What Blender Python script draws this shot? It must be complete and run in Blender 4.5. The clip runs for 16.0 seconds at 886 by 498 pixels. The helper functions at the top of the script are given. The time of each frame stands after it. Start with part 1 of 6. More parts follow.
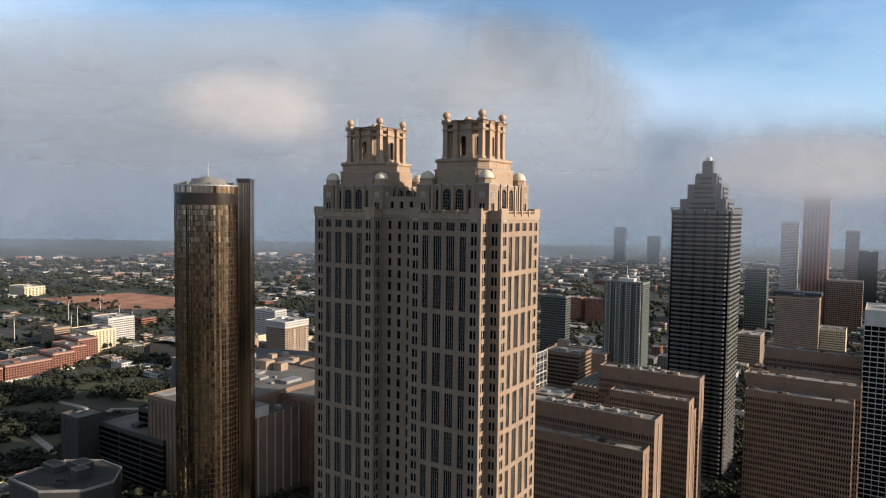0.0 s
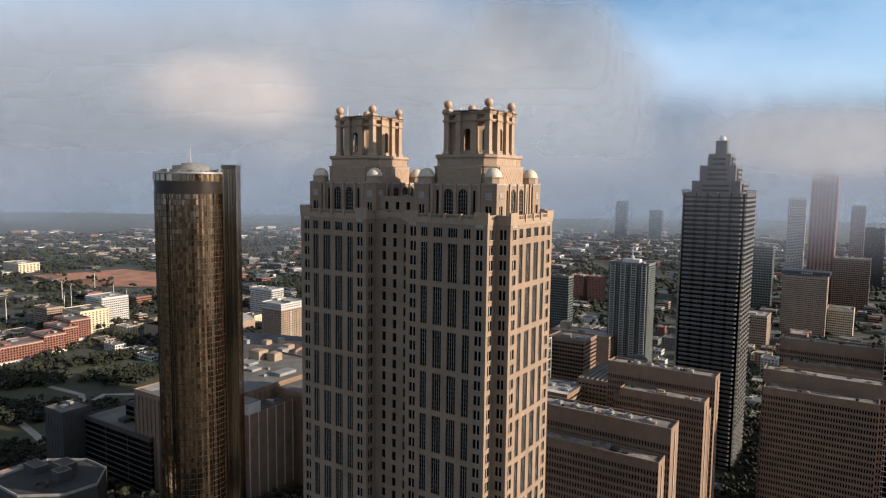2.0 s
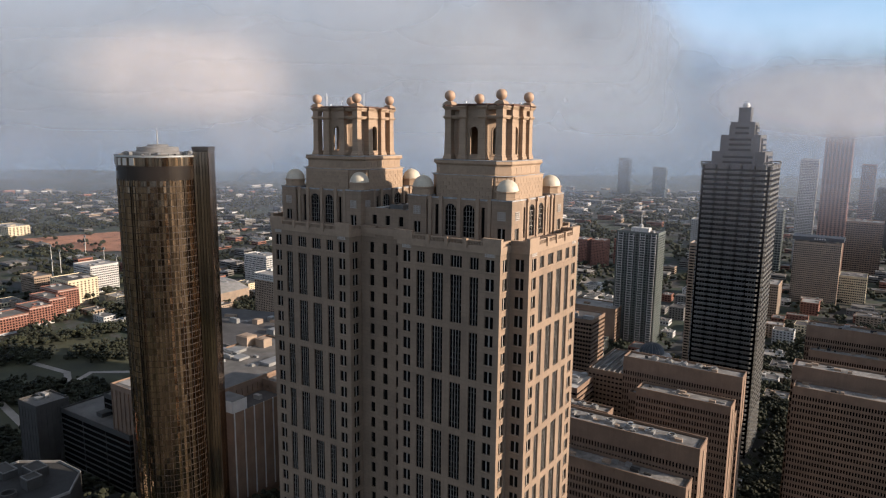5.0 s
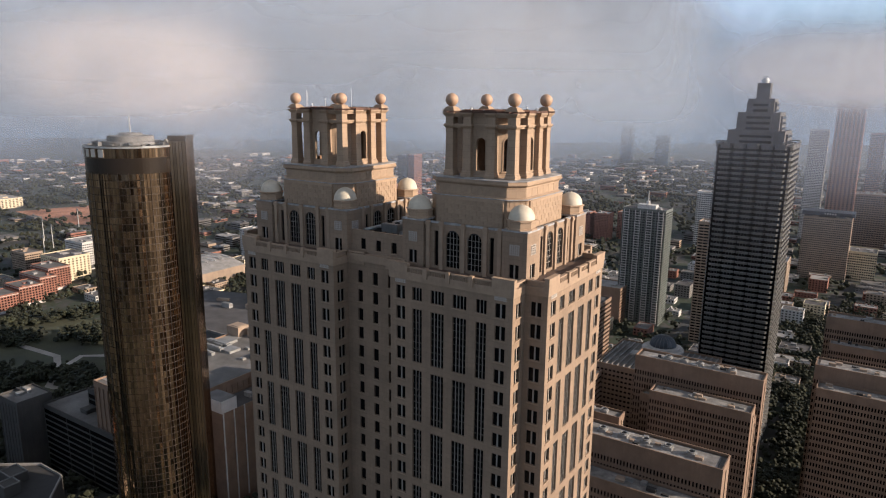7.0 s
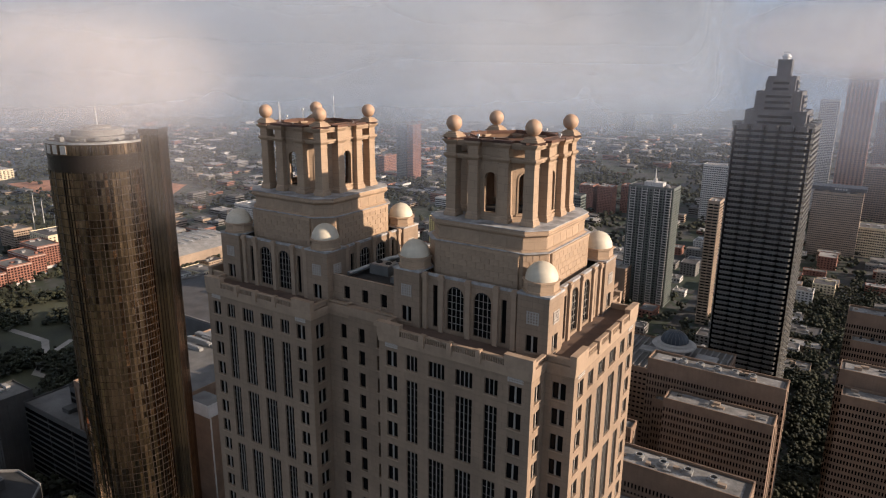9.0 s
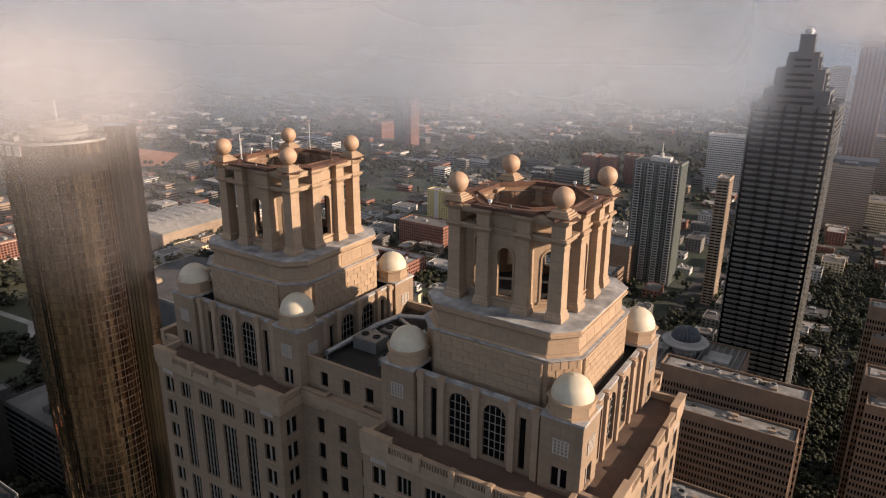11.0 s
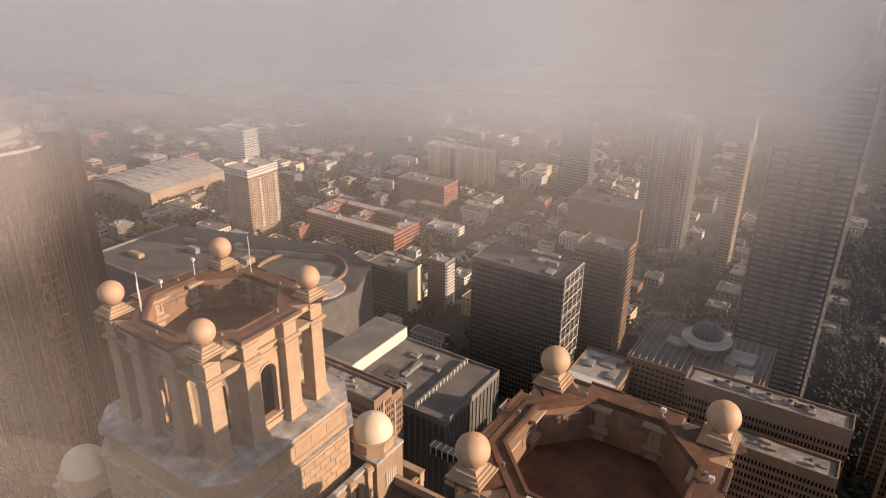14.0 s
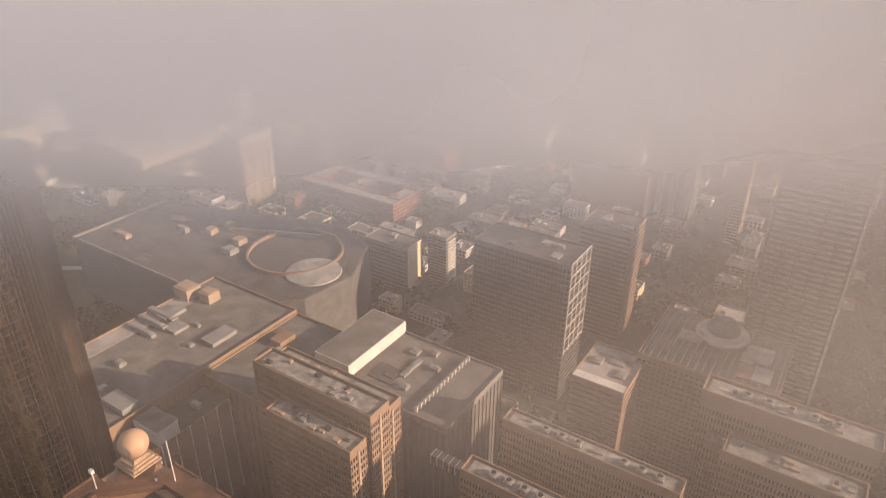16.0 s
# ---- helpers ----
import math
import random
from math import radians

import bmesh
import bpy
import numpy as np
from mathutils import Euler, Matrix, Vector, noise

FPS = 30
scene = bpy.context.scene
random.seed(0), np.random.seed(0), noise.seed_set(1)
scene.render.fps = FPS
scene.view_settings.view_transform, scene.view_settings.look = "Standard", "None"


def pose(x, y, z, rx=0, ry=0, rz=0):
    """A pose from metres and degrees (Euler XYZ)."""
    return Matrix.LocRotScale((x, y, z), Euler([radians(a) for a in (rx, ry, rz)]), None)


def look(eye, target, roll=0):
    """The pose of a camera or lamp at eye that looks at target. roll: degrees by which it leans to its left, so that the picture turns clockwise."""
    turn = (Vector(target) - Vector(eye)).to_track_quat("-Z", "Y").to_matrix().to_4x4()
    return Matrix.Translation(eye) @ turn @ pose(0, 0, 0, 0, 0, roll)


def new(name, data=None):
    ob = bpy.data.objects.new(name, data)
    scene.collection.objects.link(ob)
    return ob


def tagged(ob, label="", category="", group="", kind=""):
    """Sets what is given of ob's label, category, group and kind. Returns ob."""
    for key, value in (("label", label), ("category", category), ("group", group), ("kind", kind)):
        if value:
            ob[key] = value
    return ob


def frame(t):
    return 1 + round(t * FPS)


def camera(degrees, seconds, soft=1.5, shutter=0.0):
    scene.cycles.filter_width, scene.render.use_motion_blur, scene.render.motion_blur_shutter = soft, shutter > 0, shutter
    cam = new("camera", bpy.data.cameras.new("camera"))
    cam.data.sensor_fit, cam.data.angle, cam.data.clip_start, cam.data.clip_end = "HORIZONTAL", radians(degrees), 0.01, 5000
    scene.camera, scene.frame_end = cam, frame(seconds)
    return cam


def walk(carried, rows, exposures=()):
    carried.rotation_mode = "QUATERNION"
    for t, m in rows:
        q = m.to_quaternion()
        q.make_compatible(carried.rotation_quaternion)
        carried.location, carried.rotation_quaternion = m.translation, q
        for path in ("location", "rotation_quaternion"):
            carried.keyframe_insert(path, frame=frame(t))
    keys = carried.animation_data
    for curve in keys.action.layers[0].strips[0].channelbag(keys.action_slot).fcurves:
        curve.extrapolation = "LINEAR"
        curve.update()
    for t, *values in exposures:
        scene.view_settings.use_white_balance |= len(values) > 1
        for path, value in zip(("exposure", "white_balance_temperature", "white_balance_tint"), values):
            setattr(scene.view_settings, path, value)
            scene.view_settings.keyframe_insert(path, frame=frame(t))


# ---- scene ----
cam = camera(66.0, 16.0, soft=1.15)
METRES, EYE, TILT, LEAN, TURN = 240.0, 200.0, 0.0, 0.0, 33.2
EXPOSURE = 0.74
ROWS = [
    (0.0, 0.0, 0.0, 0.0, 0.04, -3.36, -0.71),
    (0.5, -0.0008, 0.0282, 0.0096, 0.02, -3.94, -0.73),
    (1.0, -0.0014, 0.0564, 0.019, 0.01, -4.53, -0.74),
    (1.5, -0.0019, 0.0849, 0.0286, 0.02, -5.12, -0.74),
    (2.0, -0.0022, 0.1139, 0.0384, 0.02, -5.74, -0.7),
    (2.5, -0.0026, 0.1431, 0.0478, 0.01, -6.34, -0.68),
    (3.0, -0.0029, 0.1721, 0.0572, 0.0, -6.95, -0.67),
    (3.5, -0.0033, 0.2008, 0.067, -0.02, -7.6, -0.64),
    (4.0, -0.0036, 0.2294, 0.0766, -0.02, -8.24, -0.62),
    (6.5, -0.0048, 0.3747, 0.1242, -0.03, -11.67, -0.52),
    (7.0, -0.005, 0.4047, 0.1338, -0.03, -12.38, -0.51),
    (7.5, -0.0052, 0.4342, 0.1433, -0.04, -13.06, -0.5),
    (8.0, -0.0053, 0.4641, 0.1529, -0.06, -13.77, -0.51),
    (8.5, -0.0054, 0.4938, 0.1625, -0.05, -14.49, -0.49),
    (9.0, -0.0057, 0.5238, 0.172, -0.07, -15.22, -0.48),
    (11.5, -0.0069, 0.6722, 0.2212, -0.17, -19.13, -0.52),
    (12.0, -0.0068, 0.7029, 0.2308, -0.14, -19.93, -0.53),
    (12.5, -0.0072, 0.7331, 0.2405, -0.15, -20.77, -0.56),
    (13.0, -0.0075, 0.7639, 0.2501, -0.13, -21.69, -0.6),
    (13.5, -0.0076, 0.7945, 0.2598, -0.11, -22.59, -0.58),
    (14.0, -0.0078, 0.8256, 0.2691, -0.07, -23.5, -0.66),
    (14.5, -0.0082, 0.8573, 0.2785, -0.04, -24.44, -0.66),
    (15.0, -0.0081, 0.8878, 0.2883, -0.05, -25.44, -0.65),
    (15.5, -0.0077, 0.9188, 0.2983, -0.03, -26.53, -0.64),
    (16.0, -0.0057, 0.9501, 0.3112, -0.08, -27.7, -0.38),
]
walk(cam, [(t, pose(0, 0, EYE, TILT, LEAN, TURN) @ pose(METRES * x, METRES * y, METRES * z, 90 + pitch, roll, yaw)) for t, x, y, z, yaw, pitch, roll in ROWS], [(0.0, EXPOSURE, 5850, 7), (4.0, EXPOSURE, 5850, 9), (9.0, EXPOSURE, 6100, 12), (12.0, EXPOSURE, 6650, 15), (16.0, EXPOSURE, 7100, 20)])

# ---- sky, sun and air ----
SUN_EL, SUN_AZ = radians(17.0), radians(19.0)      # elevation; angle from +x towards +y
world = bpy.data.worlds.new("sky")
scene.world = world
world.use_nodes = True
scene.cycles.transparent_max_bounces = 48


class Nodes:
    """Short-hand for building a node tree."""

    def __init__(self, tree):
        self.t = tree
        tree.nodes.clear()

    def add(self, kind, props=None, **inputs):
        n = self.t.nodes.new(kind)
        for k, v in (props or {}).items():
            setattr(n, k, v)
        for k, v in inputs.items():
            self.put(n, k.replace("_", " "), v)
        return n

    def put(self, n, key, v):
        sock = n.inputs[int(key)] if key.isdigit() else n.inputs[key]
        if isinstance(v, bpy.types.NodeSocket):
            self.t.links.new(v, sock)
        elif isinstance(v, bpy.types.Node):
            self.t.links.new(v.outputs[0], sock)
        else:
            sock.default_value = v

    def math(self, op, a, b=0.0, clamp=False):
        n = self.t.nodes.new("ShaderNodeMath")
        n.operation, n.use_clamp = op, clamp
        self.put(n, "0", a)
        self.put(n, "1", b)
        return n.outputs[0]

    def ramp(self, fac, stops):
        n = self.t.nodes.new("ShaderNodeValToRGB")
        self.put(n, "Fac", fac)
        els = n.color_ramp.elements
        while len(els) < len(stops):
            els.new(0.5)
        for e, (p, c) in zip(els, stops):
            e.position = p
            e.color = (c, c, c, 1) if isinstance(c, (int, float)) else (*c, 1)
        return n.outputs[0]

    def mix(self, fac, a, b, mode="MIX"):
        n = self.t.nodes.new("ShaderNodeMix")
        n.data_type, n.blend_type = "RGBA", mode
        for sock, v in ((n.inputs[0], fac), (n.inputs[6], a), (n.inputs[7], b)):
            if isinstance(v, bpy.types.NodeSocket):
                self.t.links.new(v, sock)
            else:
                sock.default_value = (*v, 1) if isinstance(v, tuple) and len(v) == 3 else v
        return n.outputs[2]

    def noise(self, vec, scale, detail=4.0, rough=0.55):
        n = self.t.nodes.new("ShaderNodeTexNoise")
        if vec is not None:
            self.t.links.new(vec, n.inputs["Vector"])
        n.inputs["Scale"].default_value, n.inputs["Detail"].default_value, n.inputs["Roughness"].default_value = scale, detail, rough
        return n.outputs["Fac"]

    def scaled(self, vec, sx, sy, sz, turn=0.0):
        n = self.t.nodes.new("ShaderNodeMapping")
        self.t.links.new(vec, n.inputs["Vector"])
        n.inputs["Scale"].default_value = (sx, sy, sz)
        n.inputs["Rotation"].default_value = (0, 0, turn)
        return n.outputs[0]


w = Nodes(world.node_tree)
sky = w.add("ShaderNodeTexSky", dict(sky_type="NISHITA", sun_disc=False, sun_elevation=SUN_EL, sun_rotation=radians(90) - SUN_AZ,
                                     altitude=300.0, air_density=1.0, dust_density=0.7, ozone_density=2.0))
way = w.add("ShaderNodeTexCoord").outputs["Generated"]
height = w.add("ShaderNodeSeparateXYZ", Vector=way).outputs["Z"]
puff = w.noise(w.scaled(way, 1, 1, 2.6), 2.3, 6.0, 0.5)
fine = w.noise(w.scaled(way, 1, 1, 2.0), 6.5, 6.0, 0.6)
puff = w.math("ADD", w.math("MULTIPLY", puff, 0.75), w.math("MULTIPLY", fine, 0.25))
low = w.ramp(height, [(0.0, 0.72), (0.10, 0.5), (0.24, 0.17), (0.34, 0.1), (0.6, 0.5)])
west = w.add("ShaderNodeVectorMath", dict(operation="DOT_PRODUCT"))
w.put(west, "0", way)
west.inputs[1].default_value = (-0.84, -0.55, 0.0)     # the bank is higher over the valley's west
low = w.math("ADD", low, w.math("MULTIPLY", west.outputs["Value"], 0.2))
cover = w.ramp(w.math("ADD", puff, low), [(0.62, 0.0), (1.0, 1.0)])
to_sun = w.add("ShaderNodeVectorMath", dict(operation="DOT_PRODUCT"))
w.put(to_sun, "0", way)
to_sun.inputs[1].default_value = (math.cos(SUN_EL) * math.cos(SUN_AZ), math.cos(SUN_EL) * math.sin(SUN_AZ), math.sin(SUN_EL))
glow = w.math("POWER", w.math("MAXIMUM", to_sun.outputs["Value"], 0.0), 5.0)
cloud = w.ramp(height, [(0.0, (0.95, 1.25, 1.6)), (0.03, (1.7, 1.95, 2.35)), (0.08, (3.3, 3.75, 4.45)), (0.14, (4.2, 4.8, 5.7)), (0.33, (4.4, 5.1, 6.1)), (0.6, (1.75, 1.75, 1.75))])
cloud = w.mix(1.0, cloud, w.mix(glow, (1.0, 1.0, 1.0), (3.8, 3.0, 2.2)), "MULTIPLY")
sky_colour = w.mix(cover, sky.outputs[0], cloud)
w.add("ShaderNodeOutputWorld", Surface=w.add("ShaderNodeBackground", Color=sky_colour, Strength=0.101))

sun = new("sun", bpy.data.lights.new("sun", "SUN"))
sun.data.energy, sun.data.angle, sun.data.color = 5.0, radians(0.6), (1.0, 0.79, 0.58)
sun.matrix_world = look((math.cos(SUN_EL) * math.cos(SUN_AZ) * 900, math.cos(SUN_EL) * math.sin(SUN_AZ) * 900, math.sin(SUN_EL) * 900), (0, 0, 0))


# ---- materials ----
def material(name, base, rough=0.8, metal=0.0, vary=0.18, scale=0.25, grain=1.6, bump=0.15, streak=0.0, tint=None, random_tint=0.0, panel=None, coat=0.0):
    """A weathered surface: broad stains, fine grain, streaks down the wall and, where given, panel joints (width, height in metres)."""
    m = bpy.data.materials.new(name)
    m.use_nodes = True
    n = Nodes(m.node_tree)
    pos = n.add("ShaderNodeTexCoord").outputs["Object"]
    broad = n.noise(pos, scale, 5.0, 0.6)
    small = n.noise(pos, grain, 4.0, 0.6)
    dark = tuple(c * (1 - vary * 1.6) for c in base)
    pale = tuple(min(1.0, c * (1 + vary)) for c in (tint or base))
    col = n.mix(n.ramp(broad, [(0.3, 0.0), (0.7, 1.0)]), dark, pale)
    col = n.mix(n.math("MULTIPLY", n.ramp(small, [(0.35, 1.0), (0.62, 0.0)]), vary * 1.3), col, tuple(c * 0.55 for c in base))
    if streak:
        run = n.noise(n.scaled(pos, 0.9, 0.9, 0.05), 1.2, 5.0, 0.65)
        col = n.mix(n.math("MULTIPLY", n.ramp(run, [(0.42, 0.0), (0.72, 1.0)]), streak), col, tuple(c * 0.45 for c in base))
    if random_tint:
        seed = n.add("ShaderNodeObjectInfo").outputs["Random"]
        col = n.mix(n.math("MULTIPLY", seed, random_tint), col, tuple(c * 0.35 for c in base))
    h = small
    if panel:
        sep = n.add("ShaderNodeSeparateXYZ", Vector=pos)
        along = n.math("ADD", sep.outputs["X"], sep.outputs["Y"])
        flat = n.add("ShaderNodeCombineXYZ", X=along, Y=sep.outputs["Z"])
        br = n.add("ShaderNodeTexBrick", Vector=flat.outputs[0], Scale=1.0, Color1=(0.9, 0.9, 0.9, 1), Color2=(1, 1, 1, 1), Mortar=(0.66, 0.66, 0.66, 1))
        br.inputs["Mortar Size"].default_value = 0.03
        br.inputs["Brick Width"].default_value, br.inputs["Row Height"].default_value = panel
        col = n.mix(0.8, col, br.outputs["Color"], "MULTIPLY")
    b = n.add("ShaderNodeBump", Strength=bump, Distance=0.08, Height=h)
    rr = n.math("ADD", n.math("MULTIPLY", broad, 0.25), rough - 0.12, True)
    p = n.add("ShaderNodeBsdfPrincipled", Base_Color=col, Roughness=rr, Metallic=metal, Normal=b.outputs[0])
    if coat:
        p.inputs["Coat Weight"].default_value = coat
    n.add("ShaderNodeOutputMaterial", Surface=p)
    return m


def glass(name, base, rough=0.12, metal=0.0, vary=0.6, ior=1.5, island=True):
    """Coated window glass, seen from outside as a dark gloss; each pane a little different."""
    m = bpy.data.materials.new(name)
    m.use_nodes = True
    n = Nodes(m.node_tree)
    pos = n.add("ShaderNodeTexCoord").outputs["Object"]
    seed = n.add("ShaderNodeNewGeometry").outputs["Random Per Island"] if island else n.add("ShaderNodeObjectInfo").outputs["Random"]
    col = n.mix(n.math("MULTIPLY", seed, vary), base, tuple(c * 0.3 for c in base))
    dirt = n.noise(pos, 0.4, 4.0)
    p = n.add("ShaderNodeBsdfPrincipled", Base_Color=col, Metallic=metal, IOR=ior,
              Roughness=n.math("ADD", n.math("MULTIPLY", dirt, 0.12), rough - 0.05, True))
    n.add("ShaderNodeOutputMaterial", Surface=p)
    return m


STONE = material("limestone", (0.268, 0.188, 0.126), 0.82, vary=0.14, scale=0.12, streak=0.22, panel=(1.9, 1.08))
STONE_TRIM = material("limestone_trim", (0.33, 0.234, 0.158), 0.8, vary=0.13, scale=0.3, streak=0.15)
STONE_SMOOTH = material("crown_stone", (0.37, 0.258, 0.168), 0.75, vary=0.12, scale=0.25, streak=0.12, panel=(2.4, 1.25))
STONE_SLAB = material("crown_stone_slab", (0.37, 0.258, 0.168), 0.75, vary=0.13, scale=0.5, streak=0.14, random_tint=0.28)
DOME = material("cream_dome_metal", (0.55, 0.48, 0.37), 0.55, vary=0.1, scale=0.6, streak=0.12)
BALL = material("ball_stone", (0.42, 0.27, 0.175), 0.6, vary=0.1, scale=0.7)
LEAD = material("pale_lead_flashing", (0.36, 0.35, 0.345), 0.7, vary=0.4, scale=0.45, grain=1.2)
RUST_ROOF = material("rust_brown_membrane", (0.12, 0.056, 0.034), 0.8, vary=0.4, scale=0.35)
DARK_ROOF = material("dark_gravel", (0.03, 0.029, 0.029), 0.9, vary=0.35, scale=0.2)
TERRACE = material("terrace_paving", (0.11, 0.07, 0.05), 0.9, vary=0.25, scale=0.3)
# browner and darker than the crown's outer stone
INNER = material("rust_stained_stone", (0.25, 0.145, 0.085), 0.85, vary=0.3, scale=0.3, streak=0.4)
PIPE = material("galvanised_duct", (0.42, 0.42, 0.41), 0.45, metal=0.4, vary=0.15, scale=0.8)
WINDOW = glass("window_glass", (0.006, 0.006, 0.007), 0.14, ior=1.16)
MULLION = material("pale_mullion", (0.30, 0.265, 0.225), 0.6, vary=0.08, scale=0.5)
GRILLE = material("pale_grille", (0.4, 0.35, 0.3), 0.7, vary=0.1)


def streaked_glass(name, base, rough):
    """Bronze mirror glass: every pane differs a little, every column more, with streaks of reflection painted into the
    colour.
    """
    m = bpy.data.materials.new(name)
    m.use_nodes = True
    n = Nodes(m.node_tree)
    pos = n.add("ShaderNodeTexCoord").outputs["Object"]
    seed = n.add("ShaderNodeNewGeometry").outputs["Random Per Island"]
    run = n.noise(n.scaled(pos, 0.42, 0.42, 0.006), 1.0, 3.0, 0.6)
    blot = n.noise(pos, 0.12, 4.0, 0.6)
    col = n.mix(n.ramp(run, [(0.36, 0.0), (0.62, 1.0)]), tuple(c * 0.32 for c in base), base)
    col = n.mix(n.math("MULTIPLY", n.ramp(seed, [(0.55, 0.0), (1.0, 1.0)]), 0.6), col, tuple(c * 0.15 for c in base))
    col = n.mix(n.math("MULTIPLY", n.ramp(blot, [(0.4, 0.0), (0.7, 1.0)]), 0.5), col, tuple(c * 0.4 for c in base))
    p = n.add("ShaderNodeBsdfPrincipled", Base_Color=col, Metallic=1.0, Roughness=n.math("ADD", n.math("MULTIPLY", run, 0.16), rough, True))
    n.add("ShaderNodeOutputMaterial", Surface=p)
    return m


BRONZE_DARK = glass("dark_bronze_glass", (0.07, 0.055, 0.045), 0.2, metal=0.6, vary=0.4)
BRONZE = streaked_glass("bronze_mirror_glass", (0.66, 0.46, 0.3), 0.05)
BRONZE_FRAME = material("bronze_frame", (0.06, 0.045, 0.035), 0.45, metal=0.6, vary=0.2)
PRECAST = material("brown_precast", (0.212, 0.138, 0.092), 0.85, vary=0.16, scale=0.1, streak=0.25)
PRECAST_PALE = material("tan_precast", (0.31, 0.23, 0.165), 0.85, vary=0.15, scale=0.1, streak=0.25)
GRANITE_PALE = material("grey_granite_bands", (0.18, 0.172, 0.155), 0.5, vary=0.2, scale=0.2)
GRANITE = material("dark_granite", (0.10, 0.095, 0.092), 0.55, vary=0.2, scale=0.15)
GRANITE_BAND = material("grey_granite_spandrels", (0.125, 0.12, 0.11), 0.5, vary=0.2, scale=0.2)
GREY_CONC = material("grey_concrete", (0.18, 0.168, 0.155), 0.85, vary=0.18, scale=0.1, streak=0.3)
# grey concrete with the shade on it put into its colour
DARK_CONC = material("sooty_concrete", (0.055, 0.05, 0.045), 0.85, vary=0.2, scale=0.1, streak=0.3)
WHITE = material("white_render", (0.5, 0.48, 0.45), 0.8, vary=0.1, scale=0.15, streak=0.15)
CREAM = material("cream_render", (0.60, 0.50, 0.34), 0.8, vary=0.1, scale=0.15, streak=0.15)
BRICK = material("red_brick", (0.27, 0.12, 0.082), 0.85, vary=0.18, scale=0.2, panel=(0.9, 0.45))
PINK = material("red_granite", (0.24, 0.105, 0.072), 0.55, vary=0.12, scale=0.1)
TEAL = glass("blue_grey_glass", (0.05, 0.064, 0.07), 0.18, metal=0.5)
GREENISH = material("grey_green_panels", (0.11, 0.125, 0.112), 0.6, vary=0.15)
ROOF = material("grey_roof", (0.13, 0.122, 0.115), 0.9, vary=0.28, scale=0.08)
ROOF_PALE = material("pale_roof", (0.29, 0.275, 0.26), 0.85, vary=0.22, scale=0.1)
ROOF_DARK = material("dark_roof", (0.07, 0.065, 0.065), 0.9, vary=0.3, scale=0.08)
ROOF_STAINED = material("stained_roof_membrane", (0.24, 0.225, 0.21), 0.85, vary=0.5, scale=0.16, grain=0.7)
UNIT = material("roof_plant_metal", (0.25, 0.245, 0.235), 0.5, metal=0.3, vary=0.15)
STEEL = material("painted_steel", (0.62, 0.62, 0.62), 0.5, metal=0.2, vary=0.1)
REDSTEEL = material("red_mast_paint", (0.42, 0.12, 0.08), 0.5, vary=0.1)
LEAF = material("tree_leaves", (0.015, 0.02, 0.010), 0.95, vary=0.5, scale=0.06, grain=0.9, bump=0.4, tint=(0.027, 0.029, 0.013))
ASPHALT = material("asphalt", (0.042, 0.041, 0.04), 0.9, vary=0.2, scale=0.05)
PAVING = material("pale_paving", (0.30, 0.27, 0.24), 0.9, vary=0.2, scale=0.05)
CLAY = material("bare_red_clay", (0.36, 0.17, 0.10), 0.95, vary=0.35, scale=0.02)
GRASS = material("lawn", (0.05, 0.052, 0.026), 0.95, vary=0.35, scale=0.02)
BLUE_DOME = material("dark_blue_dome", (0.014, 0.022, 0.034), 0.6, metal=0.0, vary=0.15)


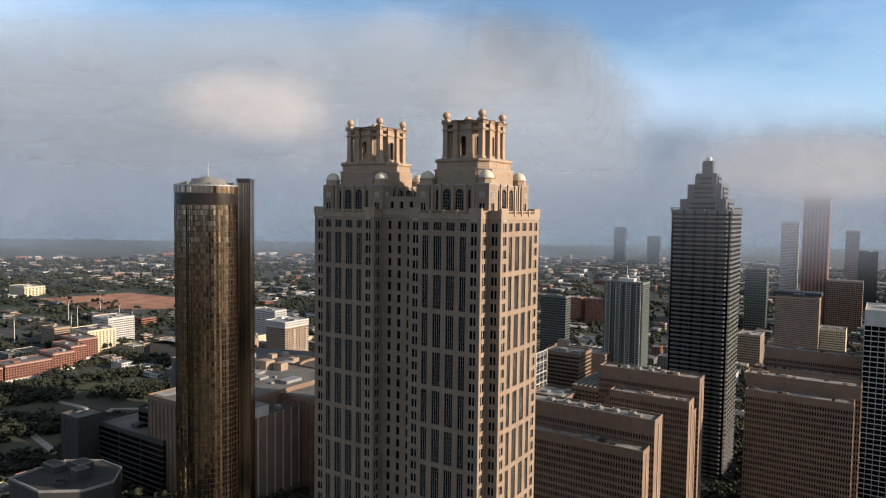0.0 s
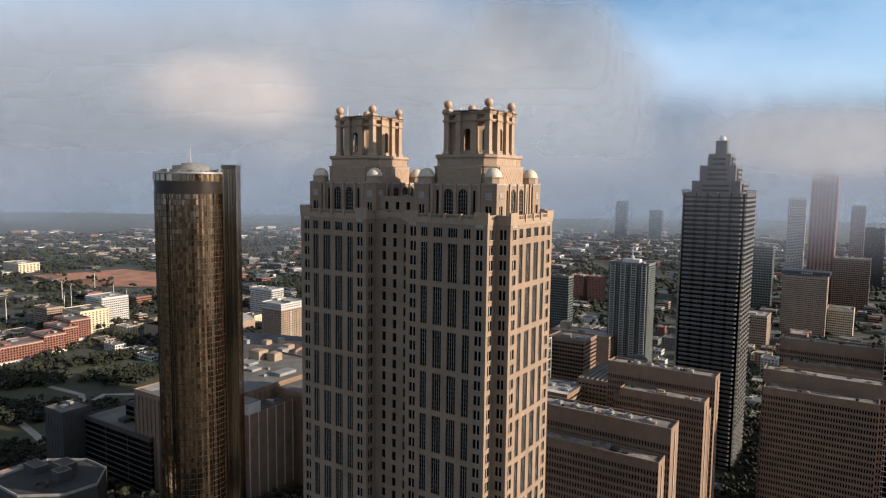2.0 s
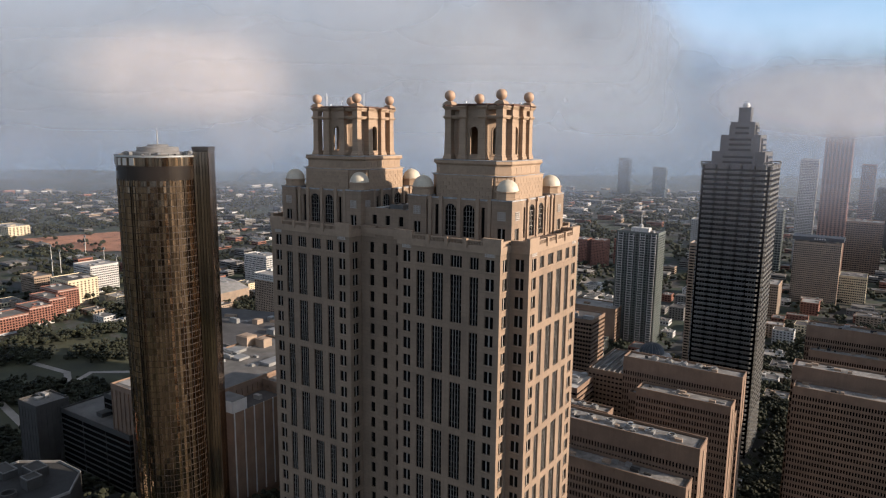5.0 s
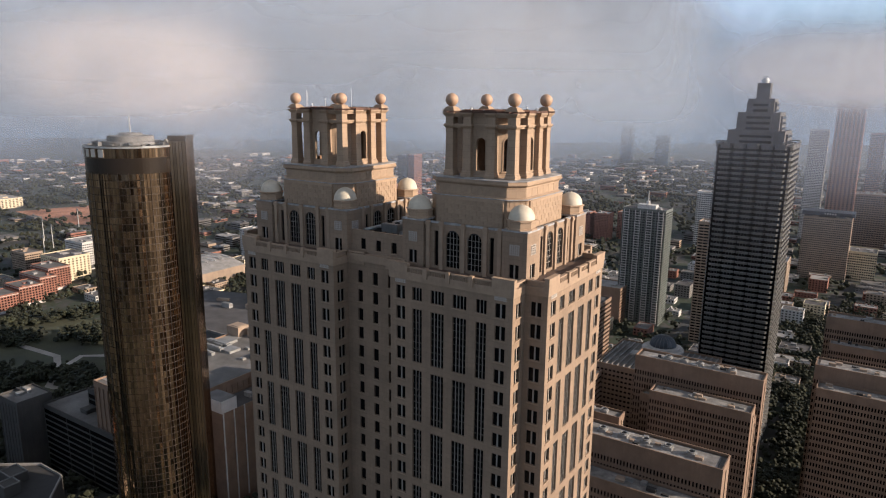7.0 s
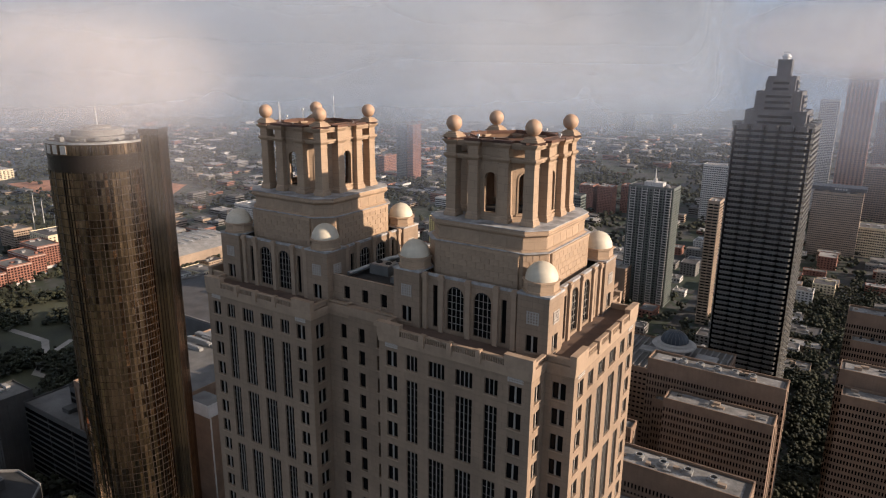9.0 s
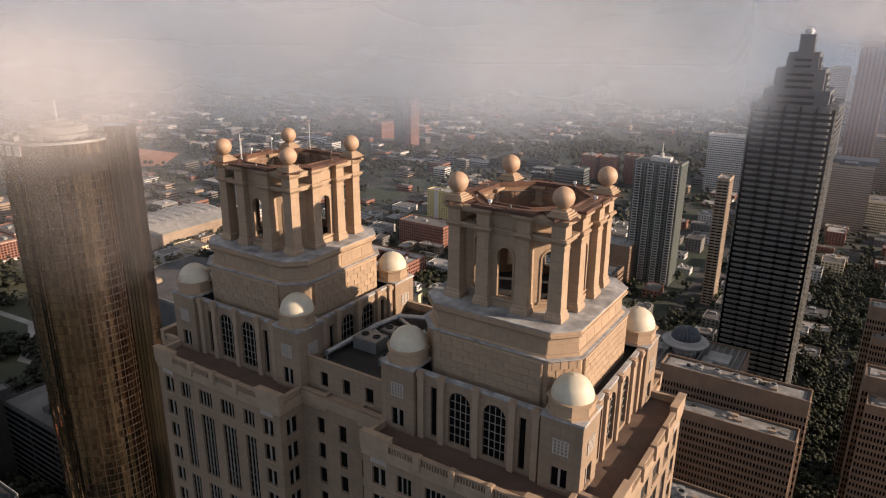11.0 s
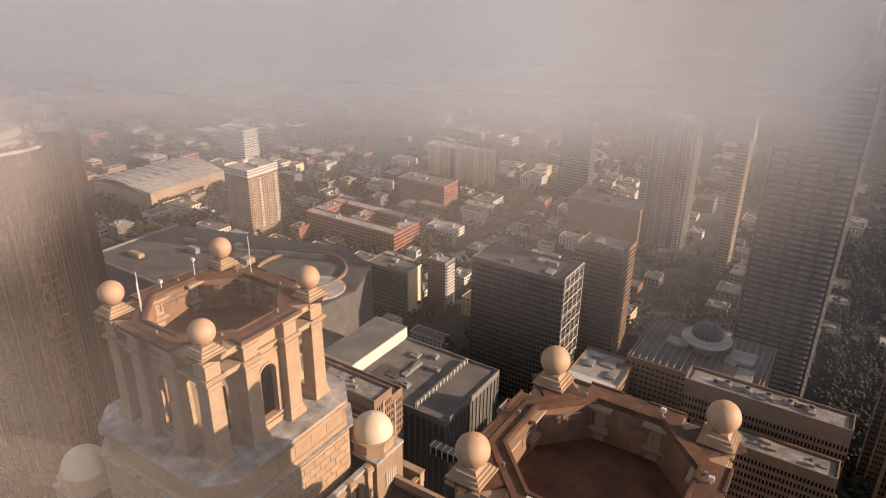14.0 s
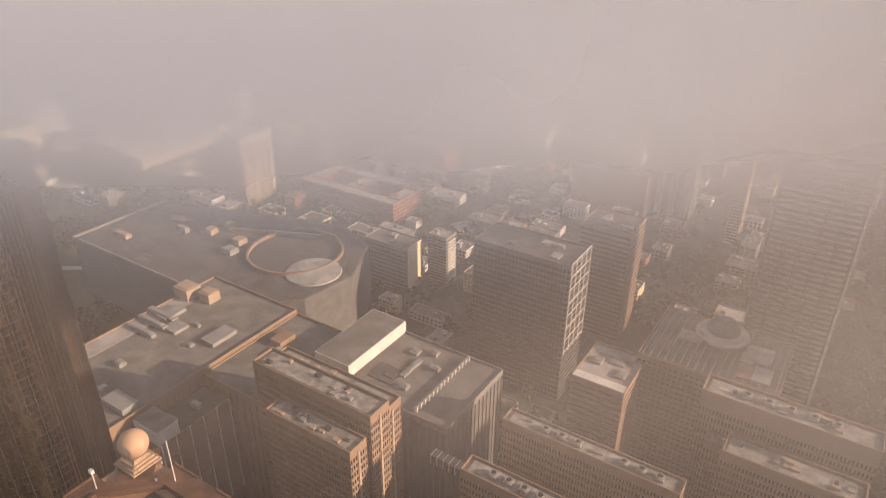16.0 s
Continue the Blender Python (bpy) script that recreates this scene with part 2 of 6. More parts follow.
# ---- building in code ----
class G:
    """Gathers vertices and faces, each face with the number of its material."""

    def __init__(self):
        self.v, self.f, self.m, self.slot = [], [], [], 0

    def face(self, *pts):
        k = len(self.v)
        self.v += [tuple(p) for p in pts]
        self.f.append(tuple(range(k, k + len(pts))))
        self.m.append(self.slot)

    def solid(self, verts, faces):
        k = len(self.v)
        self.v += [tuple(p) for p in verts]
        for q in faces:
            self.f.append(tuple(k + i for i in q))
            self.m.append(self.slot)

    def box(self, x0, x1, y0, y1, z0, z1):
        self.solid([(x0, y0, z0), (x1, y0, z0), (x1, y1, z0), (x0, y1, z0), (x0, y0, z1), (x1, y0, z1), (x1, y1, z1), (x0, y1, z1)],
                   [(0, 3, 2, 1), (4, 5, 6, 7), (0, 1, 5, 4), (1, 2, 6, 5), (2, 3, 7, 6), (3, 0, 4, 7)])
        return self

    def cube(self, cx, cy, z0, sx, sy, h):
        return self.box(cx - sx / 2, cx + sx / 2, cy - sy / 2, cy + sy / 2, z0, z0 + h)

    def prism(self, low, z0, z1, top=None):
        """A polygon raised from z0 to z1, where it may take another outline."""
        n, top = len(low), top or low
        self.solid([(x, y, z0) for x, y in low] + [(x, y, z1) for x, y in top],
                   [tuple(range(n - 1, -1, -1)), tuple(range(n, 2 * n))] + [(i, (i + 1) % n, n + (i + 1) % n, n + i) for i in range(n)])
        return self

    def ring(self, outer, inner, z0, z1):
        n = len(outer)
        vs = [(x, y, z) for z in (z0, z1) for poly in (outer, inner) for x, y in poly]
        fs = []
        for i in range(n):
            j = (i + 1) % n
            fs += [(i, j, 2 * n + j, 2 * n + i), (n + j, n + i, 3 * n + i, 3 * n + j), (2 * n + i, 2 * n + j, 3 * n + j, 3 * n + i), (j, i, n + i, n + j)]
        self.solid(vs, fs)
        return self

    def lathe(self, profile, n, cx=0.0, cy=0.0, start=0.0):
        rows = [[(cx + r * math.cos(start + 2 * math.pi * i / n), cy + r * math.sin(start + 2 * math.pi * i / n), z) for i in range(n)] for r, z in profile]
        vs = [p for row in rows for p in row]
        fs = [(a * n + i, a * n + (i + 1) % n, (a + 1) * n + (i + 1) % n, (a + 1) * n + i) for a in range(len(rows) - 1) for i in range(n)]
        fs += [tuple(range(n - 1, -1, -1)), tuple((len(rows) - 1) * n + i for i in range(n))]
        self.solid(vs, fs)
        return self

    def tube(self, a, b, r, n=8):
        a, b = Vector(a), Vector(b)
        q = (b - a).to_track_quat("Z", "Y")
        vs = [p + q @ Vector((r * math.cos(2 * math.pi * i / n), r * math.sin(2 * math.pi * i / n), 0)) for p in (a, b) for i in range(n)]
        self.solid(vs, [(i, (i + 1) % n, n + (i + 1) % n, n + i) for i in range(n)] + [tuple(range(n - 1, -1, -1)), tuple(range(n, 2 * n))])
        return self


def mesh(name, g, mats, smooth=False):
    me = bpy.data.meshes.new(name)
    me.from_pydata(g.v, [], g.f)
    for mat in mats if isinstance(mats, (list, tuple)) else [mats]:
        me.materials.append(mat)
    if any(g.m):
        me.polygons.foreach_set("material_index", g.m)
    if smooth:
        me.polygons.foreach_set("use_smooth", [True] * len(me.polygons))
        me.set_sharp_from_angle(angle=radians(40))
    me.update()
    return me


def part(name, g, mats, parent=None, label="", smooth=False, at=None, kind=""):
    ob = new(name, g if isinstance(g, bpy.types.Mesh) else mesh(name, g, mats, smooth))
    ob.parent = parent
    if at is not None:
        ob.matrix_basis = at
    return tagged(ob, label, kind=kind)


def thing(name, x, y, label, category, group="", kind="", z=0.0):
    e = new(name)
    e.location = (x, y, z)
    return tagged(e, label, category, group, kind)


def octagon(half, cut, cx=0.0, cy=0.0):
    a, b = half, half - cut
    return [(cx + x, cy + y) for x, y in ((-b, -a), (b, -a), (a, -b), (a, b), (b, a), (-b, a), (-a, b), (-a, -b))]


def square(h, cx=0.0, cy=0.0):
    return [(cx - h, cy - h), (cx + h, cy - h), (cx + h, cy + h), (cx - h, cy + h)]


def plane_map(ox, oy, turn):
    """Wall coordinates (along, up, outwards) to the thing's own; turn 0 faces -y, 1 +x, 2 +y, 3 -x."""
    ux, uy = ((1, 0), (0, 1), (-1, 0), (0, -1))[turn]
    nx, ny = ((0, -1), (1, 0), (0, 1), (-1, 0))[turn]
    return lambda u, z, d=0.0: (ox + ux * u + nx * d, oy + uy * u + ny * d, z)


def punched(g, P, u0, u1, z0, z1, columns, deep=0.45):
    """A wall with openings cut into it; columns: (from, to, [(sill, head), ...]) in order along the wall."""
    u = u0
    for a, b, holes in columns:
        if a > u:
            g.face(P(u, z0), P(a, z0), P(a, z1), P(u, z1))
        z = z0
        for s, h in sorted(holes):
            g.face(P(a, z), P(b, z), P(b, s), P(a, s))
            g.face(P(a, s), P(b, s), P(b, s, -deep), P(a, s, -deep))
            g.face(P(a, h, -deep), P(b, h, -deep), P(b, h), P(a, h))
            g.face(P(a, s), P(a, s, -deep), P(a, h, -deep), P(a, h))
            g.face(P(b, s, -deep), P(b, s), P(b, h), P(b, h, -deep))
            z = h
        g.face(P(a, z), P(b, z), P(b, z1), P(a, z1))
        u = b
    if u < u1:
        g.face(P(u, z0), P(u1, z0), P(u1, z1), P(u, z1))

AX, AY = -math.sin(radians(33.2)), math.cos(radians(33.2))    # the flight's heading


def gz(x, y):
    """The ground's height: the ridge that downtown stands on falls away to the lowlands."""
    k = min(1.0, max(0.0, (x * AX + y * AY - 440) / 120))
    return -35.0 * k * k * (3 - 2 * k)


# ---- the twin-crowned stone tower ----
FLOOR_H, TOP_ROW, BAY = 4.32, 194.1, 13.0
ARM, OUT = 14.0, 18.7                       # half width of a projecting bay; its distance from the middle of the tower
TWIN = 21.7                                 # each half stands this far from the middle of the building
tower = thing("office_tower", -143.9, 205.8, "tan limestone office tower with twin open crowns", "tower")

small_rows = [(TOP_ROW - FLOOR_H * k - 1.4, TOP_ROW - FLOOR_H * k + 1.4) for k in range(43)]
tall_rows = [(192.9, 195.6)] + [(191.1 - BAY * k - 11.3, 191.1 - BAY * k) for k in range(14)]
BAY_COLUMNS = [(-12.5, -10.3, small_rows), (-8.5, -6.2, tall_rows), (-4.1, -1.0, tall_rows), (1.0, 4.1, tall_rows), (6.2, 8.5, tall_rows), (10.3, 12.5, small_rows)]
NOTCH = [(-1.1, 1.1, small_rows)]
LINK = [(-4.9, -3.5, small_rows), (-0.7, 0.7, small_rows), (3.5, 4.9, small_rows)]

window_meshes = {}


def window_shape(wide, high):
    """Glass set back in its opening, with pale mullions, transoms at the floors and a stone sill."""
    g = G()
    lights = 1 if wide < 1.6 else 2 if high < 3 and wide < 2.25 else 3 if wide < 2.5 else 4
    h = wide / 2
    for i in range(lights):
        rows = max(1, round(high / 1.44)) if high > 5 else 1
        for j in range(rows):
            a, b = -h + wide * i / lights, -h + wide * (i + 1) / lights
            s, t = high * j / rows, high * (j + 1) / rows
            g.face((a, 0.38, s), (b, 0.38, s), (b, 0.38, t), (a, 0.38, t))
    g.slot = 1
    bar = 0.26 if lights == 2 else 0.09
    for i in range(1, lights):
        x = -h + wide * i / lights
        g.box(x - bar / 2, x + bar / 2, 0.18, 0.37, 0, high)
    if high > 5:
        for k in range(1, 8):
            z = high * k / 8
            g.box(-h, h, 0.33, 0.37, z - 0.022, z + 0.022)
    g.slot = 2
    if high < 3:
        g.box(-h - 0.12, h + 0.12, -0.14, 0.3, -0.16, -0.004)
    return g


def window_mesh(wide, high):
    key = (round(wide, 2), round(high, 2))
    if key not in window_meshes:
        window_meshes[key] = mesh("window", window_shape(*key), [WINDOW, MULLION, STONE_TRIM])
    return window_meshes[key]


rest_windows = G()


def set_windows(parent, ox, oy, d, turn, columns, single_above, base=0.0):
    """Windows in the openings of one wall: single objects high up, where they are seen close, the rest joined."""
    P = plane_map(ox, oy, turn)
    for a, b, holes in columns:
        for s, h in holes:
            x, y, z = P((a + b) / 2, s, d)
            if s > single_above:
                part("window", window_mesh(b - a, h - s), None, parent, at=pose(x, y, z, 0, 0, 90 * turn))
            else:
                shape = window_shape(b - a, h - s)
                m = pose(x, y, z, 0, 0, 90 * turn)
                k = len(rest_windows.v)
                rest_windows.v += [tuple(m @ Vector(p)) for p in shape.v]
                rest_windows.f += [tuple(i + k for i in q) for q in shape.f]
                rest_windows.m += shape.m


def arched(g, P, a, b, sill, spring, u0, u1, z0, z1, d=0.0, deep=0.5, n=10):
    """A stretch of wall from u0 to u1 with one round-headed opening."""
    r, c = (b - a) / 2, (a + b) / 2
    if a > u0:
        g.face(P(u0, z0, d), P(a, z0, d), P(a, z1, d), P(u0, z1, d))
    if u1 > b:
        g.face(P(b, z0, d), P(u1, z0, d), P(u1, z1, d), P(b, z1, d))
    if sill > z0:
        g.face(P(a, z0, d), P(b, z0, d), P(b, sill, d), P(a, sill, d))
    arc = [(c - r * math.cos(math.pi * i / n), spring + r * math.sin(math.pi * i / n)) for i in range(n + 1)]
    for (p, q), (s, t) in zip(arc, arc[1:]):
        g.face(P(p, q, d), P(s, t, d), P(s, z1, d), P(p, z1, d))
        g.face(P(p, q, d), P(p, q, d - deep), P(s, t, d - deep), P(s, t, d))
    g.face(P(a, sill, d), P(a, sill, d - deep), P(a, spring, d - deep), P(a, spring, d))
    g.face(P(b, sill, d - deep), P(b, sill, d), P(b, spring, d), P(b, spring, d - deep))
    g.face(P(a, sill, d), P(b, sill, d), P(b, sill, d - deep), P(a, sill, d - deep))


# shafts: walls with their openings
for side in (-1, 1):
    cx = side * TWIN
    g = G()
    for turn in range(4):
        inner = (turn == 1 and side < 0) or (turn == 3 and side > 0)
        P0 = plane_map(cx, 0, turn)
        if not inner:
            punched(g, lambda u, z, d=0.0, P=P0: P(u, z, OUT + d), -ARM, ARM, 0, 198.2, BAY_COLUMNS)
            set_windows(tower, cx, 0, OUT, turn, BAY_COLUMNS, 138 if turn < 2 else 500)
        # the notches at both ends of the bay: the wall set back beside it
        for end in (-1, 1):
            if inner or (turn in (0, 2) and end == -side):
                continue
            off = end * (ARM + OUT) / 2
            x, y, _ = P0(off, 0, ARM)
            P1 = plane_map(x, y, turn)
            punched(g, P1, -2.35, 2.35, 0, 198.2, NOTCH)
            set_windows(tower, x, y, 0, turn, NOTCH, 138 if turn < 2 else 500)
    # returns of the front and back bays beside the link
    for turn, yy in ((1 if side < 0 else 3, -(ARM + OUT) / 2), (1 if side < 0 else 3, (ARM + OUT) / 2)):
        x = cx - side * ARM
        P1 = plane_map(x, yy, turn)
        punched(g, P1, -2.35, 2.35, 0, 198.2, NOTCH)
        set_windows(tower, x, yy, 0, turn, NOTCH, 138 if yy < 0 and side < 0 else 500)
    part("wall", g, STONE, tower)

for turn, y in ((0, -ARM), (2, ARM)):
    g = G()
    P0 = plane_map(0, y, turn)
    punched(g, P0, -(TWIN - ARM), TWIN - ARM, 0, 198.2, LINK)
    set_windows(tower, 0, y, 0, turn, LINK, 138 if turn == 0 else 500)
    part("wall", g, STONE, tower)
part("glazing", rest_windows, [WINDOW, MULLION, STONE_TRIM], tower, kind="stuff")


def cross(cx, grow=0.0):
    """The outline of one half of the building."""
    a, o = ARM + grow, OUT + grow
    return [(cx + x, y) for x, y in ((-a, -o), (a, -o), (a, -a), (o, -a), (o, a), (a, a), (a, o), (-a, o), (-a, a), (-o, a), (-o, -a), (-a, -a))]


for side in (-1, 1):
    cx = side * TWIN
    part("terrace", G().prism(cross(cx, -0.5), 197.5, 198.6), TERRACE, tower)
    part("cornice", G().ring(cross(cx, 0.2), cross(cx, -0.55), 197.5, 198.5), STONE_TRIM, tower)
    part("coping", G().ring(cross(cx, 0.12), cross(cx, -0.5), 199.35, 199.62), STONE_TRIM, tower)
    part("balustrade_back", G().ring(cross(cx, -0.25), cross(cx, -0.45), 198.5, 199.35), STONE_TRIM, tower)
    part("string_course", G().ring(cross(cx, 0.12), cross(cx, -0.3), 196.9, 197.5), STONE_TRIM, tower)
    # blocks that stand on the cornice above the piers
    block = mesh("cornice_block", G().box(-0.42, 0.42, -0.5, 0.5, -1.9, 0.12).box(-0.34, 0.34, -0.4, 0.4, 0.12, 0.26), STONE_TRIM)
    for turn in range(4):
        if (turn == 1 and side < 0) or (turn == 3 and side > 0):
            continue
        P0 = plane_map(cx, 0, turn)
        rail = G()
        for k in range(46):
            rail.cube(-9.2 + k * 0.41, -0.08, 0, 0.16, 0.2, 0.87)
        part("balustrade", rail, STONE_TRIM, tower, kind="stuff", at=pose(*P0(0, 198.49, OUT), 0, 0, 90 * turn) @ pose(0, 0.06, 0))
        for s in (-1, 1):
            lo, hi = sorted((s * 9.6, s * 14.25))
            part("corner_parapet", G().box(lo, hi, -0.26, 0.7, 0, 1.75).box(lo - 0.06, hi + 0.06, -0.32, 0.76, 1.75, 1.95), STONE_TRIM, tower, at=pose(*P0(0, 198.4, OUT), 0, 0, 90 * turn))
        for u in (-5.15, 0, 5.15):
            x, y, z = P0(u, 199.62, OUT)
            part("cornice_block", block, None, tower, at=pose(x, y, z, 0, 0, 90 * turn))
        # pale pierced panels above the corner windows
        for u in (-11.4, 11.4):
            x, y, z = P0(u, 196.1, OUT)
            g = G()
            for i in range(6):
                g.box(-1.25 + i * 0.42, -1.0 + i * 0.42, -0.06, -0.004, 0, 0.95)
            for j in range(3):
                g.box(-1.3, 1.35, -0.09, -0.03, 0.05 + j * 0.36, 0.2 + j * 0.36)
            part("pierced_panel", g, GRILLE, tower, "pale pierced stone panel", kind="stuff", at=pose(x, y, z, 0, 0, 90 * turn))


# ---- the set-back storey under each crown, its corner pavilions and cupolas ----
UP0, UP1, PAV, MID = 198.6, 208.2, 14.2, 13.4
arch_window = G()
r, sill, spring = 1.6, 0.0, 6.0
pts = [(-r, 0.0), (r, 0.0)] + [(r * math.cos(math.pi * i / 12), spring + r * math.sin(math.pi * i / 12)) for i in range(13)]
arch_window.face(*[(x, 0.42, z) for x, z in pts])
arch_window.slot = 1
for i in range(-1, 2):
    arch_window.box(i * 0.8 - 0.045, i * 0.8 + 0.045, 0.32, 0.41, 0, spring + (1.5 if i == 0 else 1.25))
for k in range(1, 6):
    arch_window.box(-r, r, 0.34, 0.41, k * 1.2 - 0.035, k * 1.2 + 0.035)
arch_mesh = mesh("arched_window", arch_window, [WINDOW, MULLION])
panel_g = G()
for i in range(5):
    panel_g.box(-0.95 + i * 0.45, -0.75 + i * 0.45, -0.12, -0.004, 0, 2.0)
    panel_g.box(-1.0, 1.05, -0.09, -0.003, 0.05 + i * 0.45, 0.2 + i * 0.45)
panel_mesh = mesh("pierced_panel", panel_g, GRILLE)

for side in (-1, 1):
    cx = side * TWIN
    walls, tops = G(), G()
    for turn in range(4):
        P = plane_map(cx, 0, turn)
        for s in (-1, 1):
            lo, hi = sorted((s * 9.0, s * PAV))
            mid = (lo + hi) / 2
            punched(walls, lambda u, z, d=0.0, P=P: P(u, z, PAV + d), lo, hi, UP0, UP1, [(mid - 1.0, mid + 1.0, [(199.3, 202.0)])])
            set_windows(tower, *P(mid, 0, 0)[:2], PAV, turn, [(-1.0, 1.0, [(199.3, 202.0)])], 0)
            walls.face(P(s * 9.0, UP0, PAV), P(s * 9.0, UP0, MID), P(s * 9.0, UP1, MID), P(s * 9.0, UP1, PAV))
            part("pierced_panel", panel_mesh, None, tower, kind="stuff", at=pose(*P(mid, 203.8, PAV), 0, 0, 90 * turn))
            c = 2.5 * s
            u0, u1 = sorted((0.0, s * 5.2))
            arched(walls, P, c - 1.6, c + 1.6, 199.2, 205.2, u0, u1, UP0, 207.9, MID)
            part("arched_window", arch_mesh, None, tower, at=pose(*P(c, 199.2, MID), 0, 0, 90 * turn))
            lo, hi = sorted((s * 5.2, s * 9.0))
            slit = sorted((s * 5.9, s * 6.8))
            punched(walls, lambda u, z, d=0.0, P=P: P(u, z, MID + d), lo, hi, UP0, 207.9, [(slit[0], slit[1], [(199.2, 206.4)])])
            g = G()
            g.box(-0.45, 0.45, 0.36, 0.4, 0, 7.2)
            part("slit_window", g, WINDOW, tower, at=pose(*P(s * 6.35, 199.2, MID), 0, 0, 90 * turn))
        for u in (-8.2, -5.05, 0.0, 5.05, 8.2):
            pier = G().box(-0.42, 0.42, -0.42, 0.02, 0, 8.9).box(-0.55, 0.55, -0.6, 0.3, 8.9, 9.5).box(-0.42, 0.42, -0.45, 0.2, 9.5, 9.75)
            part("pier", pier, STONE_TRIM, tower, at=pose(*P(u, UP0, MID), 0, 0, 90 * turn))
        a, b = P(-9.0, 0, MID - 0.6)[:2], P(9.0, 0, MID + 0.05)[:2]
        tops.box(min(a[0], b[0]), max(a[0], b[0]), min(a[1], b[1]), max(a[1], b[1]), 207.9, 208.25)
    part("wall", walls, STONE, tower)
    for sx in (-1, 1):
        for sy in (-1, 1):
            x, y = cx + sx * 11.6, sy * 11.6
            tops.box(x - 2.72, x + 2.72, y - 2.72, y + 2.72, 208.2, 208.5)
            cup = part("cupola", G().lathe([(2.95, 0), (2.95, 0.3), (2.7, 0.34), (2.7, 1.5), (2.95, 1.6), (2.95, 1.85), (2.6, 1.9)], 8, start=math.pi / 8), STONE_SMOOTH, tower,
                       at=pose(x, y, 208.5))
            prof = [(2.5 * math.cos(a), 2.5 * math.sin(a) * 1.05) for a in [math.pi / 2 * i / 10 for i in range(10)]] + [(0.12, 2.63), (0.1, 2.75)]
            part("dome", G().lathe(prof, 24), DOME, cup, "cream metal dome", True, at=pose(0, 0, 1.88))
    part("coping", tops, LEAD, tower, "pale weathered lead coping")
    part("gutter_roof", G().box(cx - 13.2, cx + 13.2, -13.2, 13.2, 206.4, 206.9), DARK_ROOF, tower)

# ---- the crowns ----
OCT, WALL8 = 7.25, 0.65                    # the drum's half width and the thickness of its wall
SIDE = OCT * math.tan(math.pi / 8)
DECK = 225.9                               # the roof inside the open ring


def flare(g, a, z0, b, z1, cx=0.0, cy=0.0):
    g.prism(square(a, cx, cy), z0, z1, square(b, cx, cy))


COLUMN_STEPS = ((1.16, 0, 1.16, 0.55), (1.16, 0.55, 1.02, 0.75), (1.02, 0.75, 1.02, 1.0), (1.02, 1.0, 0.9, 1.25), (0.9, 1.25, 0.82, 8.95), (0.92, 8.95, 0.92, 9.12), (0.84, 9.12, 0.84, 9.5),
                (0.84, 9.5, 1.0, 9.7), (1.0, 9.7, 1.24, 9.98), (1.24, 9.98, 1.24, 10.2), (1.14, 10.2, 1.14, 10.36), (0.88, 10.36, 0.88, 11.75), (0.88, 11.75, 1.05, 11.95), (1.05, 11.95, 1.3, 12.3), (1.4, 12.3, 1.4, 12.58))
col = G()
for a, z0, b, z1 in COLUMN_STEPS:
    flare(col, a, z0, b, z1)
column_mesh = mesh("column", col, STONE_SMOOTH)
plinth = G()
for a, z0, b, z1 in ((1.42, 0, 1.42, 0.16), (1.22, 0.16, 1.22, 0.42), (1.02, 0.42, 1.02, 0.68), (0.86, 0.68, 0.62, 0.9)):
    flare(plinth, a, z0, b, z1)
plinth_mesh = mesh("plinth", plinth, STONE_SMOOTH)
ball_mesh = mesh("ball", G().lathe([(1.28 * math.sin(math.pi * i / 16) + 0.01, -1.28 * math.cos(math.pi * i / 16)) for i in range(17)], 28), BALL, True)
slab_meshes = {}


def cladding(parent, at, half, z0, z1, wide, high, proud=0.07):
    """Stone slabs in running bond on one face, each proud of the joints."""
    rows = round((z1 - z0) / high)
    rh = (z1 - z0) / rows
    for j in range(rows):
        u = -half
        cut = wide * (0.5 if j % 2 else 1.0)
        while u < half - 0.1:
            w = min(cut, half - u)
            if half - u - w < 0.5:
                w = half - u
            key = (round(w, 3), round(rh, 3), proud)
            if key not in slab_meshes:
                k = 0.045
                slab_meshes[key] = mesh("stone_slab", G().prism([(k, 0.02), (k, -proud + 0.02), (k + 0.02, -proud), (w - k - 0.02, -proud), (w - k, -proud + 0.02), (w - k, 0.02)], k, rh - k), STONE_SLAB)
            part("stone_slab", slab_meshes[key], None, parent, at=at @ pose(u, 0, z0 + j * rh))
            u += w
            cut = wide


